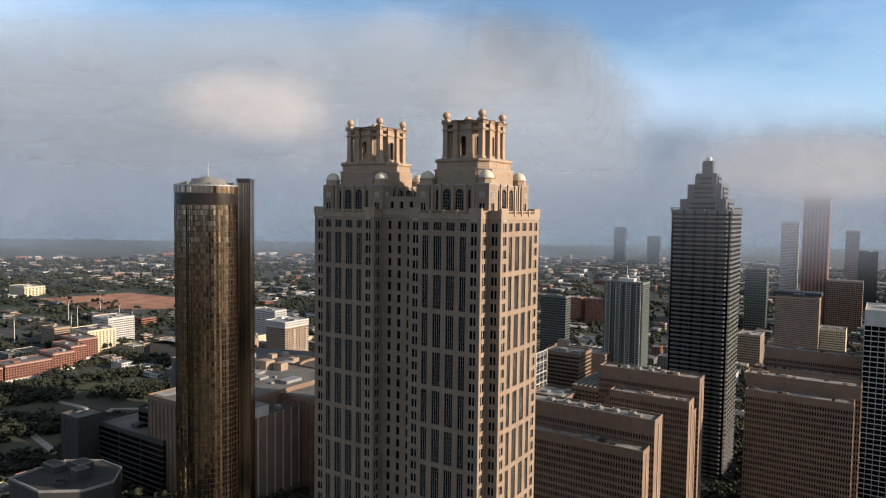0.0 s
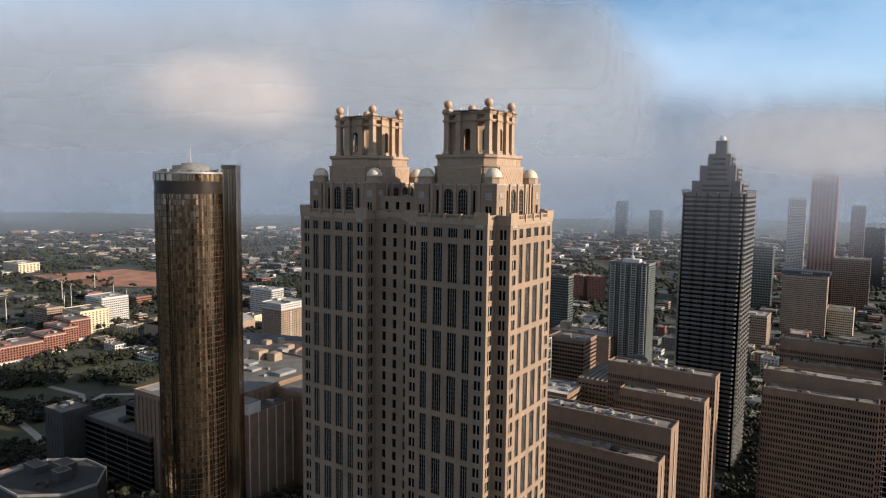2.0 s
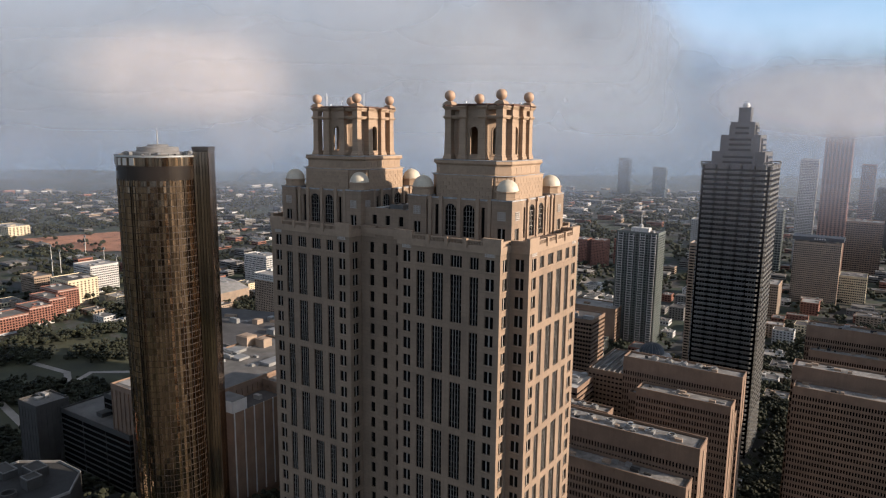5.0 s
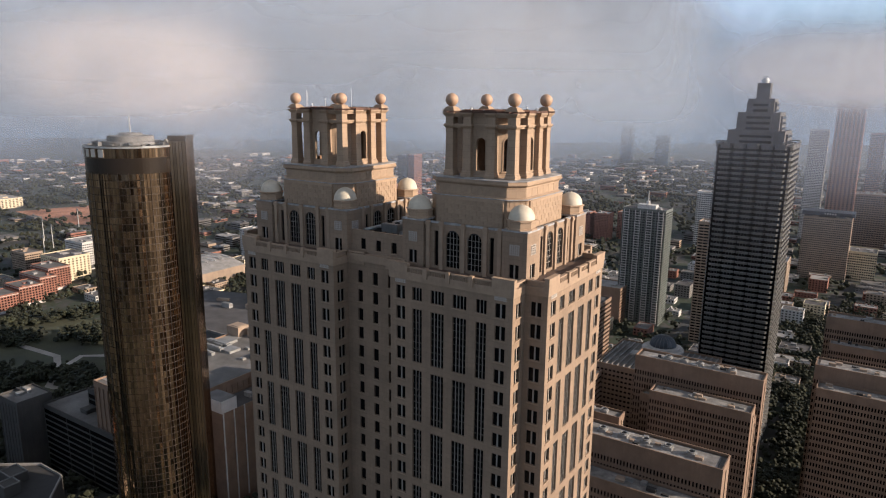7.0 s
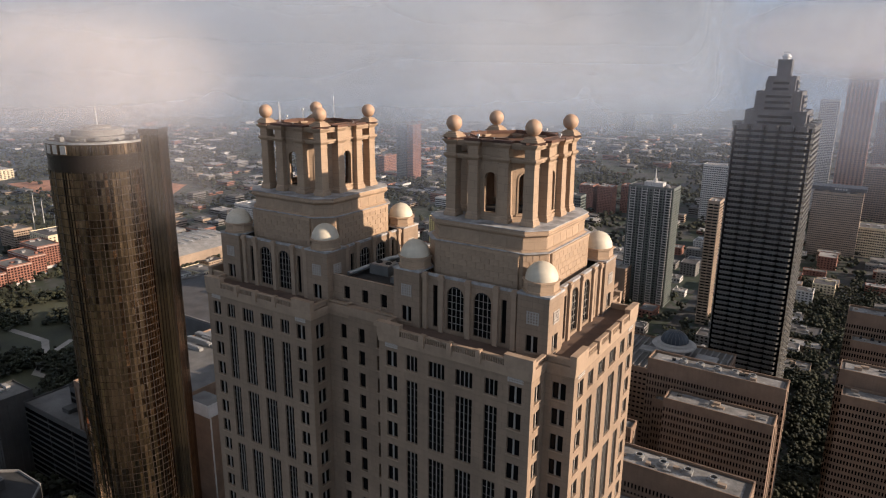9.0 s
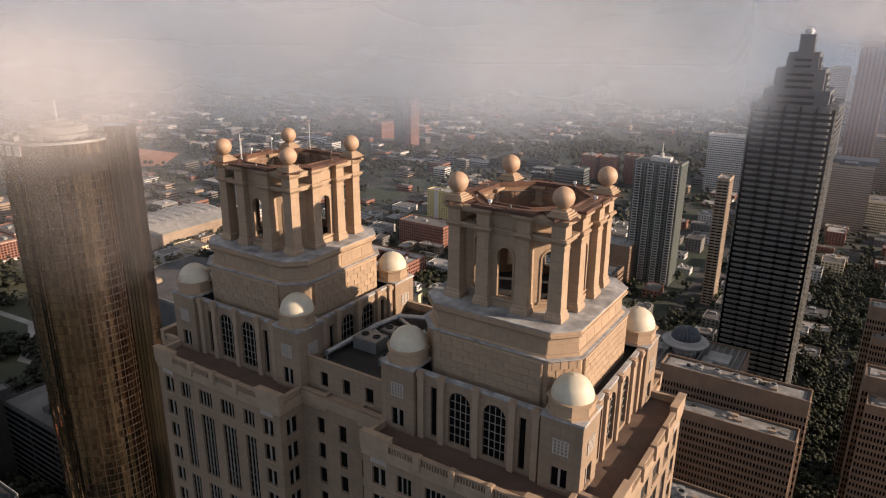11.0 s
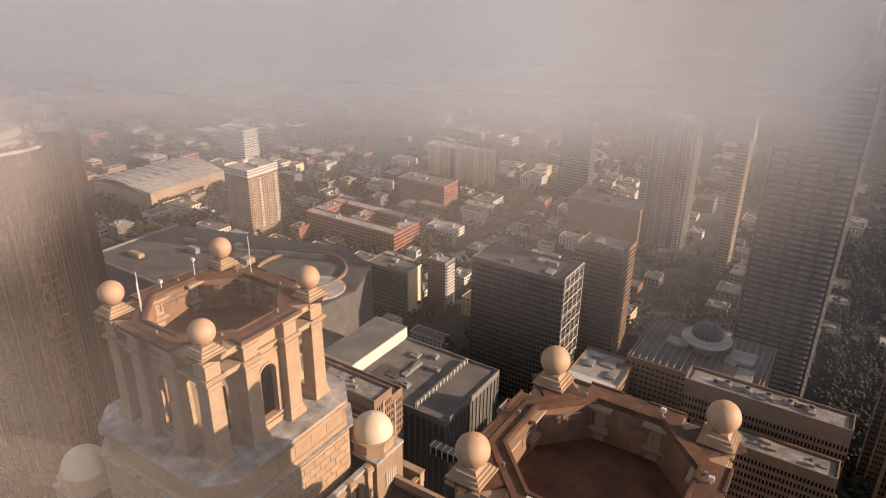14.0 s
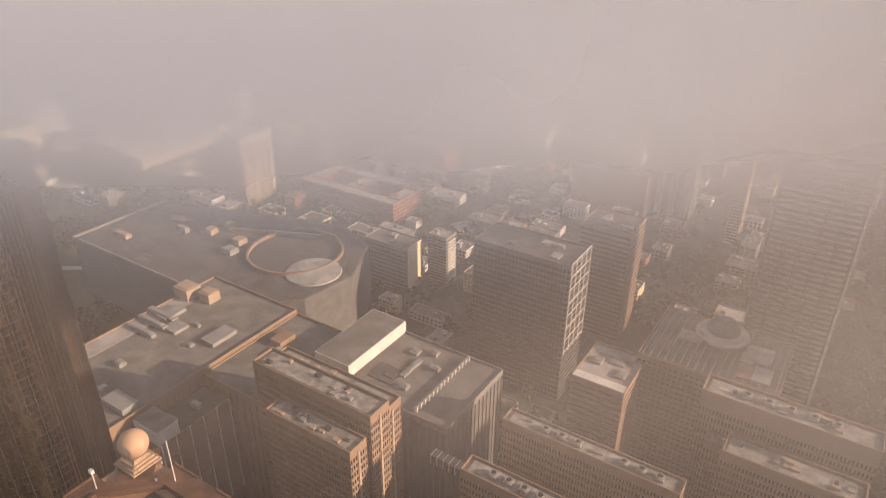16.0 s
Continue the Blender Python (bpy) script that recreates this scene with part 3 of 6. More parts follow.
for side in (-1, 1):
    cx = side * TWIN
    crown = part("crown", G().prism(octagon(11.0, 3.0), 206.9, 213.3).prism(octagon(10.35, 2.7), 213.8, 215.6), STONE_SMOOTH, tower, at=pose(cx, 0, 0))
    # the four faces of the lower tier stand out as slabs between the cut corners
    for k in range(4):
        part("face_panel", G().box(-7.5, 7.5, -11.32, -10.9, 206.9, 212.9).box(-7.58, 7.58, -11.4, -10.9, 212.9, 213.25), STONE_SMOOTH, crown, at=pose(0, 0, 0, 0, 0, 90 * k))
    for half, cut, z0, z1, t1 in ((11.2, 3.0, 213.25, 213.45, 11.2), (11.0, 3.0, 213.45, 213.8, 10.45), (10.42, 2.7, 215.5, 215.7, 10.42), (10.4, 2.7, 215.7, 216.15, 10.85), (10.9, 2.7, 216.15, 216.42, 10.9), (10.75, 2.7, 216.42, 216.85, 10.75)):
        part("moulding", G().prism(octagon(half, cut), z0, z1, octagon(t1, cut)), STONE_SMOOTH, crown)
    for half, cut, z0 in ((11.34, 2.9, 213.46), (10.85, 2.7, 216.85)):
        part("ledge", G().ring(octagon(half, cut), octagon(half - 1.2, cut), z0 - 0.06, z0 + 0.07) if z0 < 215 else G().prism(octagon(half, cut), z0, z0 + 0.12), LEAD, crown, "weathered pale grey ledge")
    # the drum: eight walls, each with a round-headed opening
    g, inner = G(), G()
    for k in range(8):
        rot = Matrix.Rotation(math.pi / 4 * k, 3, "Z")
        P = lambda u, z, d=0.0, rot=rot: tuple(rot @ Vector((u, -d, z)))
        arched(g, P, -1.08, 1.08, 218.25, 223.7, -SIDE, SIDE, 217.0, 229.6, OCT, WALL8)
        arched(inner, P, -1.08, 1.08, 218.25, 223.7, -SIDE, SIDE, 217.0, 229.9, OCT - WALL8, 0.0)
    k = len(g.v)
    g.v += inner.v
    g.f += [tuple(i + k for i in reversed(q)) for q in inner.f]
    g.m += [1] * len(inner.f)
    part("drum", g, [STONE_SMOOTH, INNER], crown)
    # a raised surround, sill and keystone at each opening
    for k in range(8):
        g = G()
        arc = [(math.cos(math.pi * i / 10), math.sin(math.pi * i / 10)) for i in range(11)]
        for (c0, s0), (c1, s1) in zip(arc, arc[1:]):
            for r, q in ((1.08, 1.34),):
                g.solid([(r * c0, -0.1, 5.45 + r * s0), (q * c0, -0.1, 5.45 + q * s0), (q * c1, -0.1, 5.45 + q * s1), (r * c1, -0.1, 5.45 + r * s1),
                         (r * c0, 0.02, 5.45 + r * s0), (q * c0, 0.02, 5.45 + q * s0), (q * c1, 0.02, 5.45 + q * s1), (r * c1, 0.02, 5.45 + r * s1)],
                        [(0, 1, 2, 3), (0, 4, 5, 1), (1, 5, 6, 2), (2, 6, 7, 3), (3, 7, 4, 0)])
        for u in (-1.34, 1.08):
            g.box(u, u + 0.26, -0.1, 0.02, 0, 5.45)
        g.box(-1.5, 1.5, -0.2, 0.02, -0.3, -0.02)
        part("arch_surround", g, STONE_SMOOTH, crown, at=pose(0, 0, 218.25, 0, 0, 45 * k) @ pose(0, -OCT, 0))
    ring = lambda r: [(r / math.cos(math.pi / 8) * math.cos(math.pi / 8 + math.pi / 4 * i), r / math.cos(math.pi / 8) * math.sin(math.pi / 8 + math.pi / 4 * i)) for i in range(8)]
    part("base_course", G().ring(ring(OCT + 0.24), ring(OCT - 0.1), 217.0, 217.7), STONE_SMOOTH, crown)
    for name, grow, z0, z1 in (("string_course", 0.1, 226.0, 226.3), ("string_course", 0.22, 226.68, 226.98), ("string_course", 0.4, 226.98, 227.25), ("cornice_course", 0.12, 228.6, 228.85),
                               ("cornice_course", 0.34, 228.95, 229.25), ("cornice_course", 0.6, 229.25, 229.6)):
        part(name, G().ring(ring(OCT + grow), ring(OCT - 0.1), z0, z1), STONE_SMOOTH, crown)
    # the roof ring steps out over the pilasters and the corner columns and leaves an eight-sided well
    part("flat_roof", G().ring(ring(OCT + 0.62), ring(OCT - WALL8 - 0.12), 229.62, 229.95), RUST_ROOF, crown, "rust-brown roof membrane round an open well")
    for k in range(4):
        part("roof_pad", G().box(-4.05, 4.05, -8.72, -6.9, 229.6, 229.9).box(-4.12, -1.15, -8.8, -8.6, 229.6, 230.02).box(1.15, 4.12, -8.8, -8.6, 229.6, 230.02), RUST_ROOF, crown, at=pose(0, 0, 0, 0, 0, 90 * k))
        part("roof_pad", G().box(-1.55, 1.55, -11.4, -7.4, 229.58, 229.88), RUST_ROOF, crown, at=pose(0, 0, 0, 0, 0, 45 + 90 * k))
    part("well_coping", G().ring(ring(OCT - WALL8 + 0.22), ring(OCT - WALL8 - 0.06), 229.96, 230.14), RUST_ROOF, crown)
    part("well_deck", G().prism(ring(OCT - WALL8 - 0.02), DECK - 0.4, DECK), RUST_ROOF, crown, "rust-brown deck sunk inside the crown")
    part("hatch", G().box(-0.7, 0.7, -0.55, 0.55, DECK, DECK + 1.5).box(-0.8, 0.8, -0.65, 0.65, DECK + 1.5, DECK + 1.62), UNIT, crown, "pale metal roof hatch", at=pose(1.6, -3.6, 0, 0, 0, 20))
    # thin rail along the well's wall
    for k in range(3):
        g = G()
        for u in (-2.2, 0.0, 2.2):
            g.box(u - 0.03, u + 0.03, -0.03, 0.03, 0, 1.2)
        g.box(-2.6, 2.6, -0.03, 0.03, 1.14, 1.2).box(-2.6, 2.6, -0.02, 0.02, 0.6, 0.64)
        part("well_rail", g, UNIT, crown, "thin metal rail", at=pose(0, 0, DECK + 1.9, 0, 0, 180 + 45 * k) @ pose(0, -OCT + WALL8 + 0.2, 0))
    # beams from the corner columns to the pilasters of each side, with a gap between the two
    for k in range(4):
        for s in (-1, 1):
            g = G()
            for z0, z1, th in ((226.62, 227.0, 0.62), (227.0, 227.36, 0.85), (228.7, 229.15, 0.62), (229.15, 229.58, 0.95)):
                g.box(3.4, 6.4, -th, th, z0, z1)
            part("linking_beam", g, STONE_SMOOTH, crown, at=pose(0, 0, 0, 0, 0, 90 * k) @ Matrix.Translation((0, -7.25, 0)) @ Matrix.Diagonal((s, 1, 1, 1)))
    for k in range(4):
        a = math.pi / 2 * k
        for u in (-2.72, 2.72):
            x, y = 7.38, u
            part("pilaster", column_mesh, None, crown, at=pose(x * math.cos(a) - y * math.sin(a), x * math.sin(a) + y * math.cos(a), 217.0, 0, 0, 90 * k))
        x, y = 7.05 * (1 if k in (0, 3) else -1), 7.05 * (1 if k < 2 else -1)
        part("column", column_mesh, None, crown, at=pose(x, y, 217.0))
        part("plinth", plinth_mesh, None, crown, at=pose(x, y, 229.9))
        part("ball", ball_mesh, None, crown, "smooth stone ball", at=pose(x, y, 232.05))
    part("floor", G().prism(octagon(6.2, 1.9), 216.9, 217.15), DARK_ROOF, crown)
    # masts, cameras and small lights along the roof's edge
    for x, y, h, box in ((-5.6, -4.9, 4.0, 0), (-4.6, -5.6, 3.4, 0), (-7.2, 3.2, 2.2, 1), (-2.4, 7.4, 4.6, 0), (-7.6, -1.0, 1.0, 1)) if side < 0 else ((-2.2, -7.6, 0.7, 1), (2.5, 7.4, 0.8, 1), (7.7, 1.5, 0.7, 1)):
        m = G().tube((x, y, 229.9), (x, y, 229.9 + h), 0.05, 6)
        if box:
            m.box(x - 0.2, x + 0.2, y - 0.14, y + 0.14, 229.9 + h - 0.35, 229.9 + h)
        part("mast", m, STEEL, crown, "thin pale metal mast")
    for k in range(7):
        a = 0.3 + k * math.pi / 3.5
        r = OCT + 0.25
        part("edge_light", G().box(-0.06, 0.06, -0.06, 0.06, 0, 0.2).box(-0.1, 0.1, -0.1, 0.1, 0.2, 0.32), UNIT, crown, at=pose(r * math.cos(a), r * math.sin(a), 229.94))
    # cladding on the two faces that the flight passes
    for turn in (0, 1):
        face = pose(0, 0, 0, 0, 0, 90 * turn) @ pose(0, -11.32, 0)
        cladding(crown, face, 7.45, 207.0, 212.85, 1.66, 0.98)
        cladding(crown, pose(0, 0, 0, 0, 0, 90 * turn) @ pose(0, -10.35, 0), 7.6, 213.85, 215.5, 2.5, 1.65, 0.05)
    cladding(crown, pose(0, 0, 0, 0, 0, 45) @ pose(0, -(11.0 * 2 - 3.0) / math.sqrt(2), 0), 2.1, 207.0, 213.1, 1.05, 0.98)

# ---- the plant court between the crowns ----
court_holes = [(-4.9, -3.5, [(200.0, 202.4)]), (-0.7, 0.7, [(200.0, 202.4)]), (3.5, 4.9, [(200.0, 202.4)])]
for turn, y in ((0, -12.8), (2, 12.8)):
    g = G()
    punched(g, plane_map(0, y, turn), -8.4, 8.4, 198.2, 204.2, court_holes)
    set_windows(tower, 0, y, 0, turn, court_holes, 0)
    part("wall", g, STONE, tower)
    s = 1 if y > 0 else -1
    part("parapet", G().box(-8.4, 8.4, min(12.75 * s, 12.2 * s), max(12.75 * s, 12.2 * s), 203.0, 204.2), STONE_TRIM, tower)
    part("cornice", G().box(-7.6, 7.6, min(14.35 * s, 12.9 * s), max(14.35 * s, 12.9 * s), 197.6, 199.2), STONE_TRIM, tower)
part("court_roof", G().box(-8.6, 8.6, -12.2, 12.2, 201.6, 202.4), DARK_ROOF, tower, "dark roof of the plant court")
for x, y, sx, sy, h in ((3.2, 4.8, 3.6, 2.6, 1.5), (-3.6, -2.6, 4.4, 3.4, 1.9), (-3.8, 3.6, 3.6, 2.6, 0.6), (2.6, -5.6, 3.0, 2.4, 1.2)):
    u = part("air_unit", G().cube(x, y, 202.4, sx, sy, h).cube(x, y, 202.4 + h, sx - 0.3, sy - 0.3, 0.08), UNIT, tower)
    for dx in (-sx / 4, sx / 4):
        part("fan", G().lathe([(0.62, 0), (0.62, 0.18), (0.52, 0.18), (0.5, 0.05)], 16, x + dx, y), DARK_ROOF, u, at=pose(0, 0, 202.49 + h))
g = G()
path = [(-6.6, -9.5), (-6.6, 2.2), (-5.6, 7.5), (1.0, 10.2), (6.4, 10.4)]
for (x0, y0), (x1, y1) in zip(path, path[1:]):
    g.tube((x0, y0, 203.5), (x1, y1, 203.5), 0.42, 10)
    g.lathe([(0.1, 203.0), (0.44, 203.2), (0.44, 203.8), (0.1, 204.0)], 10, x1, y1)
for (x0, y0), (x1, y1) in (((-5.8, 1.0), (6.0, -4.0)), ((-5.0, 7.0), (6.2, 1.6))):
    g.tube((x0, y0, 203.3), (x1, y1, 203.3), 0.3, 10)
for x, y in path:
    g.cube(x, y, 202.4, 0.25, 0.25, 1.0)
part("duct", g, PIPE, tower, "galvanised pipes on short stands")

# ---- the bronze glass hotel cylinder ----
hotel = thing("hotel_tower", -331, 257, "round bronze mirror-glass hotel tower with a tall mast", "tower")
RAD, SLICES, STOREY = 18.6, 84, 3.05
panes, frames = G(), G()
rng = random.Random(5)
lean = [rng.uniform(-0.13, 0.13) for _ in range(SLICES)]
for j in range(64):
    z0, z1 = 6 + j * STOREY, 6 + (j + 1) * STOREY - 0.3
    if z1 > 201:
        break
    for i in range(SLICES):
        a0, a1 = 2 * math.pi * i / SLICES, 2 * math.pi * (i + 0.9) / SLICES
        t0, t1 = lean[i] + rng.uniform(-0.03, 0.03), rng.uniform(-0.035, 0.045)
        r00, r10, r11, r01 = RAD + t0 + t1, RAD - t0 + t1, RAD - t0 - t1, RAD + t0 - t1
        panes.face((r00 * math.cos(a0), r00 * math.sin(a0), z0), (r10 * math.cos(a1), r10 * math.sin(a1), z0),
                   (r11 * math.cos(a1), r11 * math.sin(a1), z1), (r01 * math.cos(a0), r01 * math.sin(a0), z1))
part("glazing", panes, BRONZE, hotel, "bronze mirror-glass panes", kind="stuff")
part("core", G().lathe([(RAD - 0.12, 0), (RAD - 0.12, 212)], SLICES), BRONZE_FRAME, hotel)
fin_mesh = mesh("mullion", G().box(-0.02, 0.16, -0.09, 0.09, 6, 201.2), BRONZE_FRAME)
for i in range(0, SLICES, 3):
    part("mullion", fin_mesh, None, hotel, at=pose(0, 0, 0, 0, 0, math.degrees(2 * math.pi * (i - 0.035) / SLICES)) @ pose(RAD, 0, 0))
part("dark_band", G().lathe([(RAD + 0.05, 200.6), (RAD + 0.05, 207.0)], SLICES), BRONZE_DARK, hotel, "dark glass band of the top restaurant")
bandpanes = G()
for i in range(SLICES):
    a0, a1 = 2 * math.pi * i / SLICES, 2 * math.pi * (i + 0.9) / SLICES
    bandpanes.face(*[((RAD + 0.2) * math.cos(a), (RAD + 0.2) * math.sin(a), z) for a, z in ((a0, 207.2), (a1, 207.2), (a1, 211.2), (a0, 211.2))])
part("top_band", bandpanes, BRONZE, hotel, kind="stuff")
part("rim", G().lathe([(RAD + 0.4, 211.2), (RAD + 0.4, 212.0), (RAD - 0.6, 212.0), (RAD - 0.6, 211.5)], SLICES), PIPE, hotel)
part("roof", G().lathe([(RAD - 0.6, 211.0), (RAD - 0.6, 211.5), (12.5, 211.5), (12.0, 213.3), (9.5, 213.4), (9.3, 215.6), (5.0, 215.8), (4.6, 216.8), (0.5, 217.0)], 48), ROOF_PALE, hotel)
for k in range(22):
    a, r = k * 0.2856, 13.8 + 2.4 * (k % 2)
    part("roof_unit", G().cube(0, 0, 0, 1.8, 1.4, 1.1 + 0.5 * (k % 3)), UNIT, hotel, at=pose(r * math.cos(a), r * math.sin(a), 211.5, 0, 0, math.degrees(a)))
mast = part("mast", G().lathe([(0.3, 216), (0.26, 226), (0.2, 240), (0.14, 252), (0.06, 264.5)], 8), STEEL, hotel, "red and white mast")
for k in range(5):
    part("band", G().lathe([(0.27 - 0.035 * k, 0), (0.25 - 0.035 * k, 3.4)], 8), REDSTEEL, mast, at=pose(0, 0, 232 + 6.6 * k))
for k in range(9):
    z = 244 + k * 2.2
    part("antenna_arm", G().tube((-1.1, 0, z), (1.1, 0, z), 0.12, 5).box(-1.2, -0.9, -0.3, 0.3, z - 0.5, z + 0.5).box(0.9, 1.2, -0.3, 0.3, z - 0.5, z + 0.5), STEEL, mast)
# the lift shaft that climbs outside the cylinder
sx, sy = 19.5, 13.0
ang = math.degrees(math.atan2(sy, sx))
part("lift_shaft", G().box(-3.6, 3.6, -4.6, 4.6, 0, 214.2).box(-3.9, 3.9, -4.9, 4.9, 214.2, 216.0), BRONZE_DARK, hotel, "dark bronze lift shaft", at=pose(sx * 0.92, sy * 0.92, 0, 0, 0, ang))
for k in range(7):
    part("shaft_panel", G().box(3.6, 3.75, -4.4 + k * 1.27, -3.3 + k * 1.27, 6, 213.6), BRONZE, hotel, at=pose(sx * 0.92, sy * 0.92, 0, 0, 0, ang))
for k in range(5):
    part("shaft_panel", G().box(-3.3 + k * 1.35, -2.2 + k * 1.35, -4.75, -4.6, 6, 213.6), BRONZE, hotel, at=pose(sx * 0.92, sy * 0.92, 0, 0, 0, ang))
# the sign: plain bars the size of its letters
for k in range(6):
    a = math.radians(-132 + 12.2 * k)
    part("sign_bar", G().box(-0.1, 0.1, -1.2, 1.2, 0, 3.2), WHITE, hotel, "white sign bar", at=pose((RAD + 0.32) * math.cos(a), (RAD + 0.32) * math.sin(a), 207.6, 0, 0, math.degrees(a)))


# ---- framed blocks: piers and floor bands standing out before their glass ----
block_count = 0


def block(name, label, x0, x1, y0, y1, z1, wall, pane, roof=None, floor_h=3.9, bay=3.0, pier=0.9, band=1.5, deep=0.35, z0=0.0, parapet=1.0, units=3, top=2.2,
          blank=(), parent=None, category="building", turn=0.0, group="", low=False):
    """One rectangular building. low: given as if it stood at ridge height, and set down in the lowlands. blank: sides with no windows (0 faces -y, 1 +x, 2 +y, 3 -x)."""
    global block_count
    block_count += 1
    rr = random.Random(block_count)
    if parent is None and low:
        x0, x1, y0, y1 = x0 * 1.15 + 8.4, x1 * 1.15 + 8.4, y0 * 1.15 - 12.8, y1 * 1.15 - 12.8
        z1 = z1 * 1.15 - 35.0
    cx, cy, w, d = (x0 + x1) / 2, (y0 + y1) / 2, x1 - x0, y1 - y0
    if z0 == 0.0:
        z0 = gz(cx, cy) - 0.5
    if parent is None:
        home = thing(name, cx, cy, label, category, group)
        home.rotation_euler.z = radians(turn)
        at = None
    else:
        home, at = parent, pose(cx - parent.location.x, cy - parent.location.y, 0)
    walls, glazing = G(), G()
    body_top = z1 - top
    floors = max(1, round((body_top - z0 - 1.0) / floor_h))
    fh = (body_top - z0 - 1.0) / floors
    for t in range(4):
        half, dist = ((w / 2, d / 2), (d / 2, w / 2))[t % 2]
        P0 = plane_map(0, 0, t)
        P = lambda u, z, o=0.0, P0=P0, dist=dist: P0(u, z, dist + o)
        columns = []
        if t not in blank:
            n = max(1, round(2 * half / bay))
            bw = 2 * half / n
            low, high = min(band, fh * 0.85), fh - min(0.3, fh * 0.1)
            rows = [(z0 + 1.0 + j * fh + low, z0 + 1.0 + j * fh + high) for j in range(floors)]
            for i in range(n):
                u = -half + bw * i
                a, b = u + pier / 2, u + bw - pier / 2
                columns.append((a, b, rows))
                for s, h in rows:
                    glazing.face(P(a, s, -deep), P(b, s, -deep), P(b, h, -deep), P(a, h, -deep))
        punched(walls, P, -half, half, z0, z1, columns, deep)
    part("wall", walls, wall, home, at=at)
    if glazing.v:
        part("glazing", glazing, pane, home, kind="stuff", at=at)
    roof = roof or ROOF
    part("roof", G().box(-w / 2 + 0.5, w / 2 - 0.5, -d / 2 + 0.5, d / 2 - 0.5, z1 - 0.4, z1 - parapet * 0.2), roof, home, at=at)
    g = G().ring([(-w / 2 - 0.05, -d / 2 - 0.05), (w / 2 + 0.05, -d / 2 - 0.05), (w / 2 + 0.05, d / 2 + 0.05), (-w / 2 - 0.05, d / 2 + 0.05)],
                 [(-w / 2 + 0.45, -d / 2 + 0.45), (w / 2 - 0.45, -d / 2 + 0.45), (w / 2 - 0.45, d / 2 - 0.45), (-w / 2 + 0.45, d / 2 - 0.45)], z1, z1 + parapet)
    part("parapet", g, wall, home, at=at)
    base = at or Matrix.Identity(4)
    for k in range(units):
        a, b = rr.uniform(-0.36, 0.36) * w, rr.uniform(-0.3, 0.3) * d
        s = min(w, d)
        g = G().cube(0, 0, 0, rr.uniform(0.1, 0.28) * s, rr.uniform(0.1, 0.25) * s, rr.uniform(1.2, 3.2))
        part("roof_unit", g, rr.choice((UNIT, wall, ROOF_PALE)), home, at=base @ pose(a, b, z1 - parapet * 0.2))
    return home


OFFICE = dict(floor_h=3.7, bay=1.35, pier=0.6, band=1.05, deep=0.6, units=0)
LBL = "brown precast concrete office slab with rows of slot windows"


def office(parts, fans=(), ends=(1, 3)):
    """One of the precast office slabs: a lower and a higher blade side by side."""
    x0, x1, y0, y1, z = parts[0]
    home = thing("office_building", (x0 + x1) / 2, (y0 + y1) / 2, LBL, "building", "precast office slabs")
    for x0, x1, y0, y1, z in parts:
        block("", "", x0, x1, y0, y1, z, PRECAST, WINDOW, ROOF, parent=home, top=3.4 if z < 95 else 7.0, blank=ends, **OFFICE)
        # narrow pale slot in the blank ends
        part("end_rib", G().box(x1 - home.location.x, x1 - home.location.x + 0.35, (y0 + y1) / 2 - home.location.y - 0.6, (y0 + y1) / 2 - home.location.y + 0.6, 0, z - 2), PRECAST_PALE, home)
    for x0, x1, y0, y1, z in parts:
        dx, dy = (x0 + x1) / 2 - home.location.x, (y0 + y1) / 2 - home.location.y
        w, d = x1 - x0, y1 - y0
        part("roof_membrane", G().box(dx - w * 0.47, dx + w * 0.47, dy - d * 0.36, dy + d * 0.36, z - 0.15, z + 0.1), ROOF_STAINED, home, "stained pale roof membrane")
        rr = random.Random(int(x0 * 7 + y0))
        for k in range(9):
            u, v = dx + w * rr.uniform(-0.44, 0.44), dy + d * rr.uniform(-0.28, 0.28)
            part("roof_unit", G().cube(0, 0, 0, rr.uniform(1.2, 3.6), rr.uniform(1.0, 2.2), rr.uniform(0.5, 1.5)), rr.choice((UNIT, DARK_ROOF, PRECAST_PALE)), home, at=pose(u, v, z + 0.1))
    for x, y, z in fans:
        f = part("cooling_fan", G().cube(0, 0, 0, 3.6, 3.6, 1.3).ring([(1.6 * math.cos(a), 1.6 * math.sin(a)) for a in [k * math.pi / 8 for k in range(16)]],
                 [(1.2 * math.cos(a), 1.2 * math.sin(a)) for a in [k * math.pi / 8 for k in range(16)]], 1.3, 1.9), UNIT, home, at=pose(x - home.location.x, y - home.location.y, z + 0.1))
        part("fan_well", G().lathe([(1.2, 1.3), (1.2, 1.4)], 16), DARK_ROOF, f)
    return home


office([(-166, -94, 320.5, 331, 84.5), (-176, -92, 331.6, 345, 97)], [(-150 + 9 * k, 338, 97) for k in range(6)])
office([(-142, -94, 409, 421, 88), (-156, -92.5, 428, 440, 98), (-150, -94, 421.4, 427.6, 80)], [(-140 + 8 * k, 434, 98) for k in range(5)])
office([(-71.5, -13, 459, 471, 88.6), (-74, -10, 473, 487, 96)])
office([(-72, -12, 553, 564, 84), (-76, -10, 568, 582, 97)])
office([(-224, -150, 388, 396.5, 79)], [(-206 + 7 * k + (12 if k > 2 else 0), 392, 79) for k in range(6)])
office([(-224, -150, 354.5, 363.5, 79)], [(-212 + 6.5 * k, 359, 79) for k in range(5)])
office([(-305, -260, 333, 343, 85), (-325, -260, 346, 358, 93), (-330, -264, 359, 371, 84)], ends=())

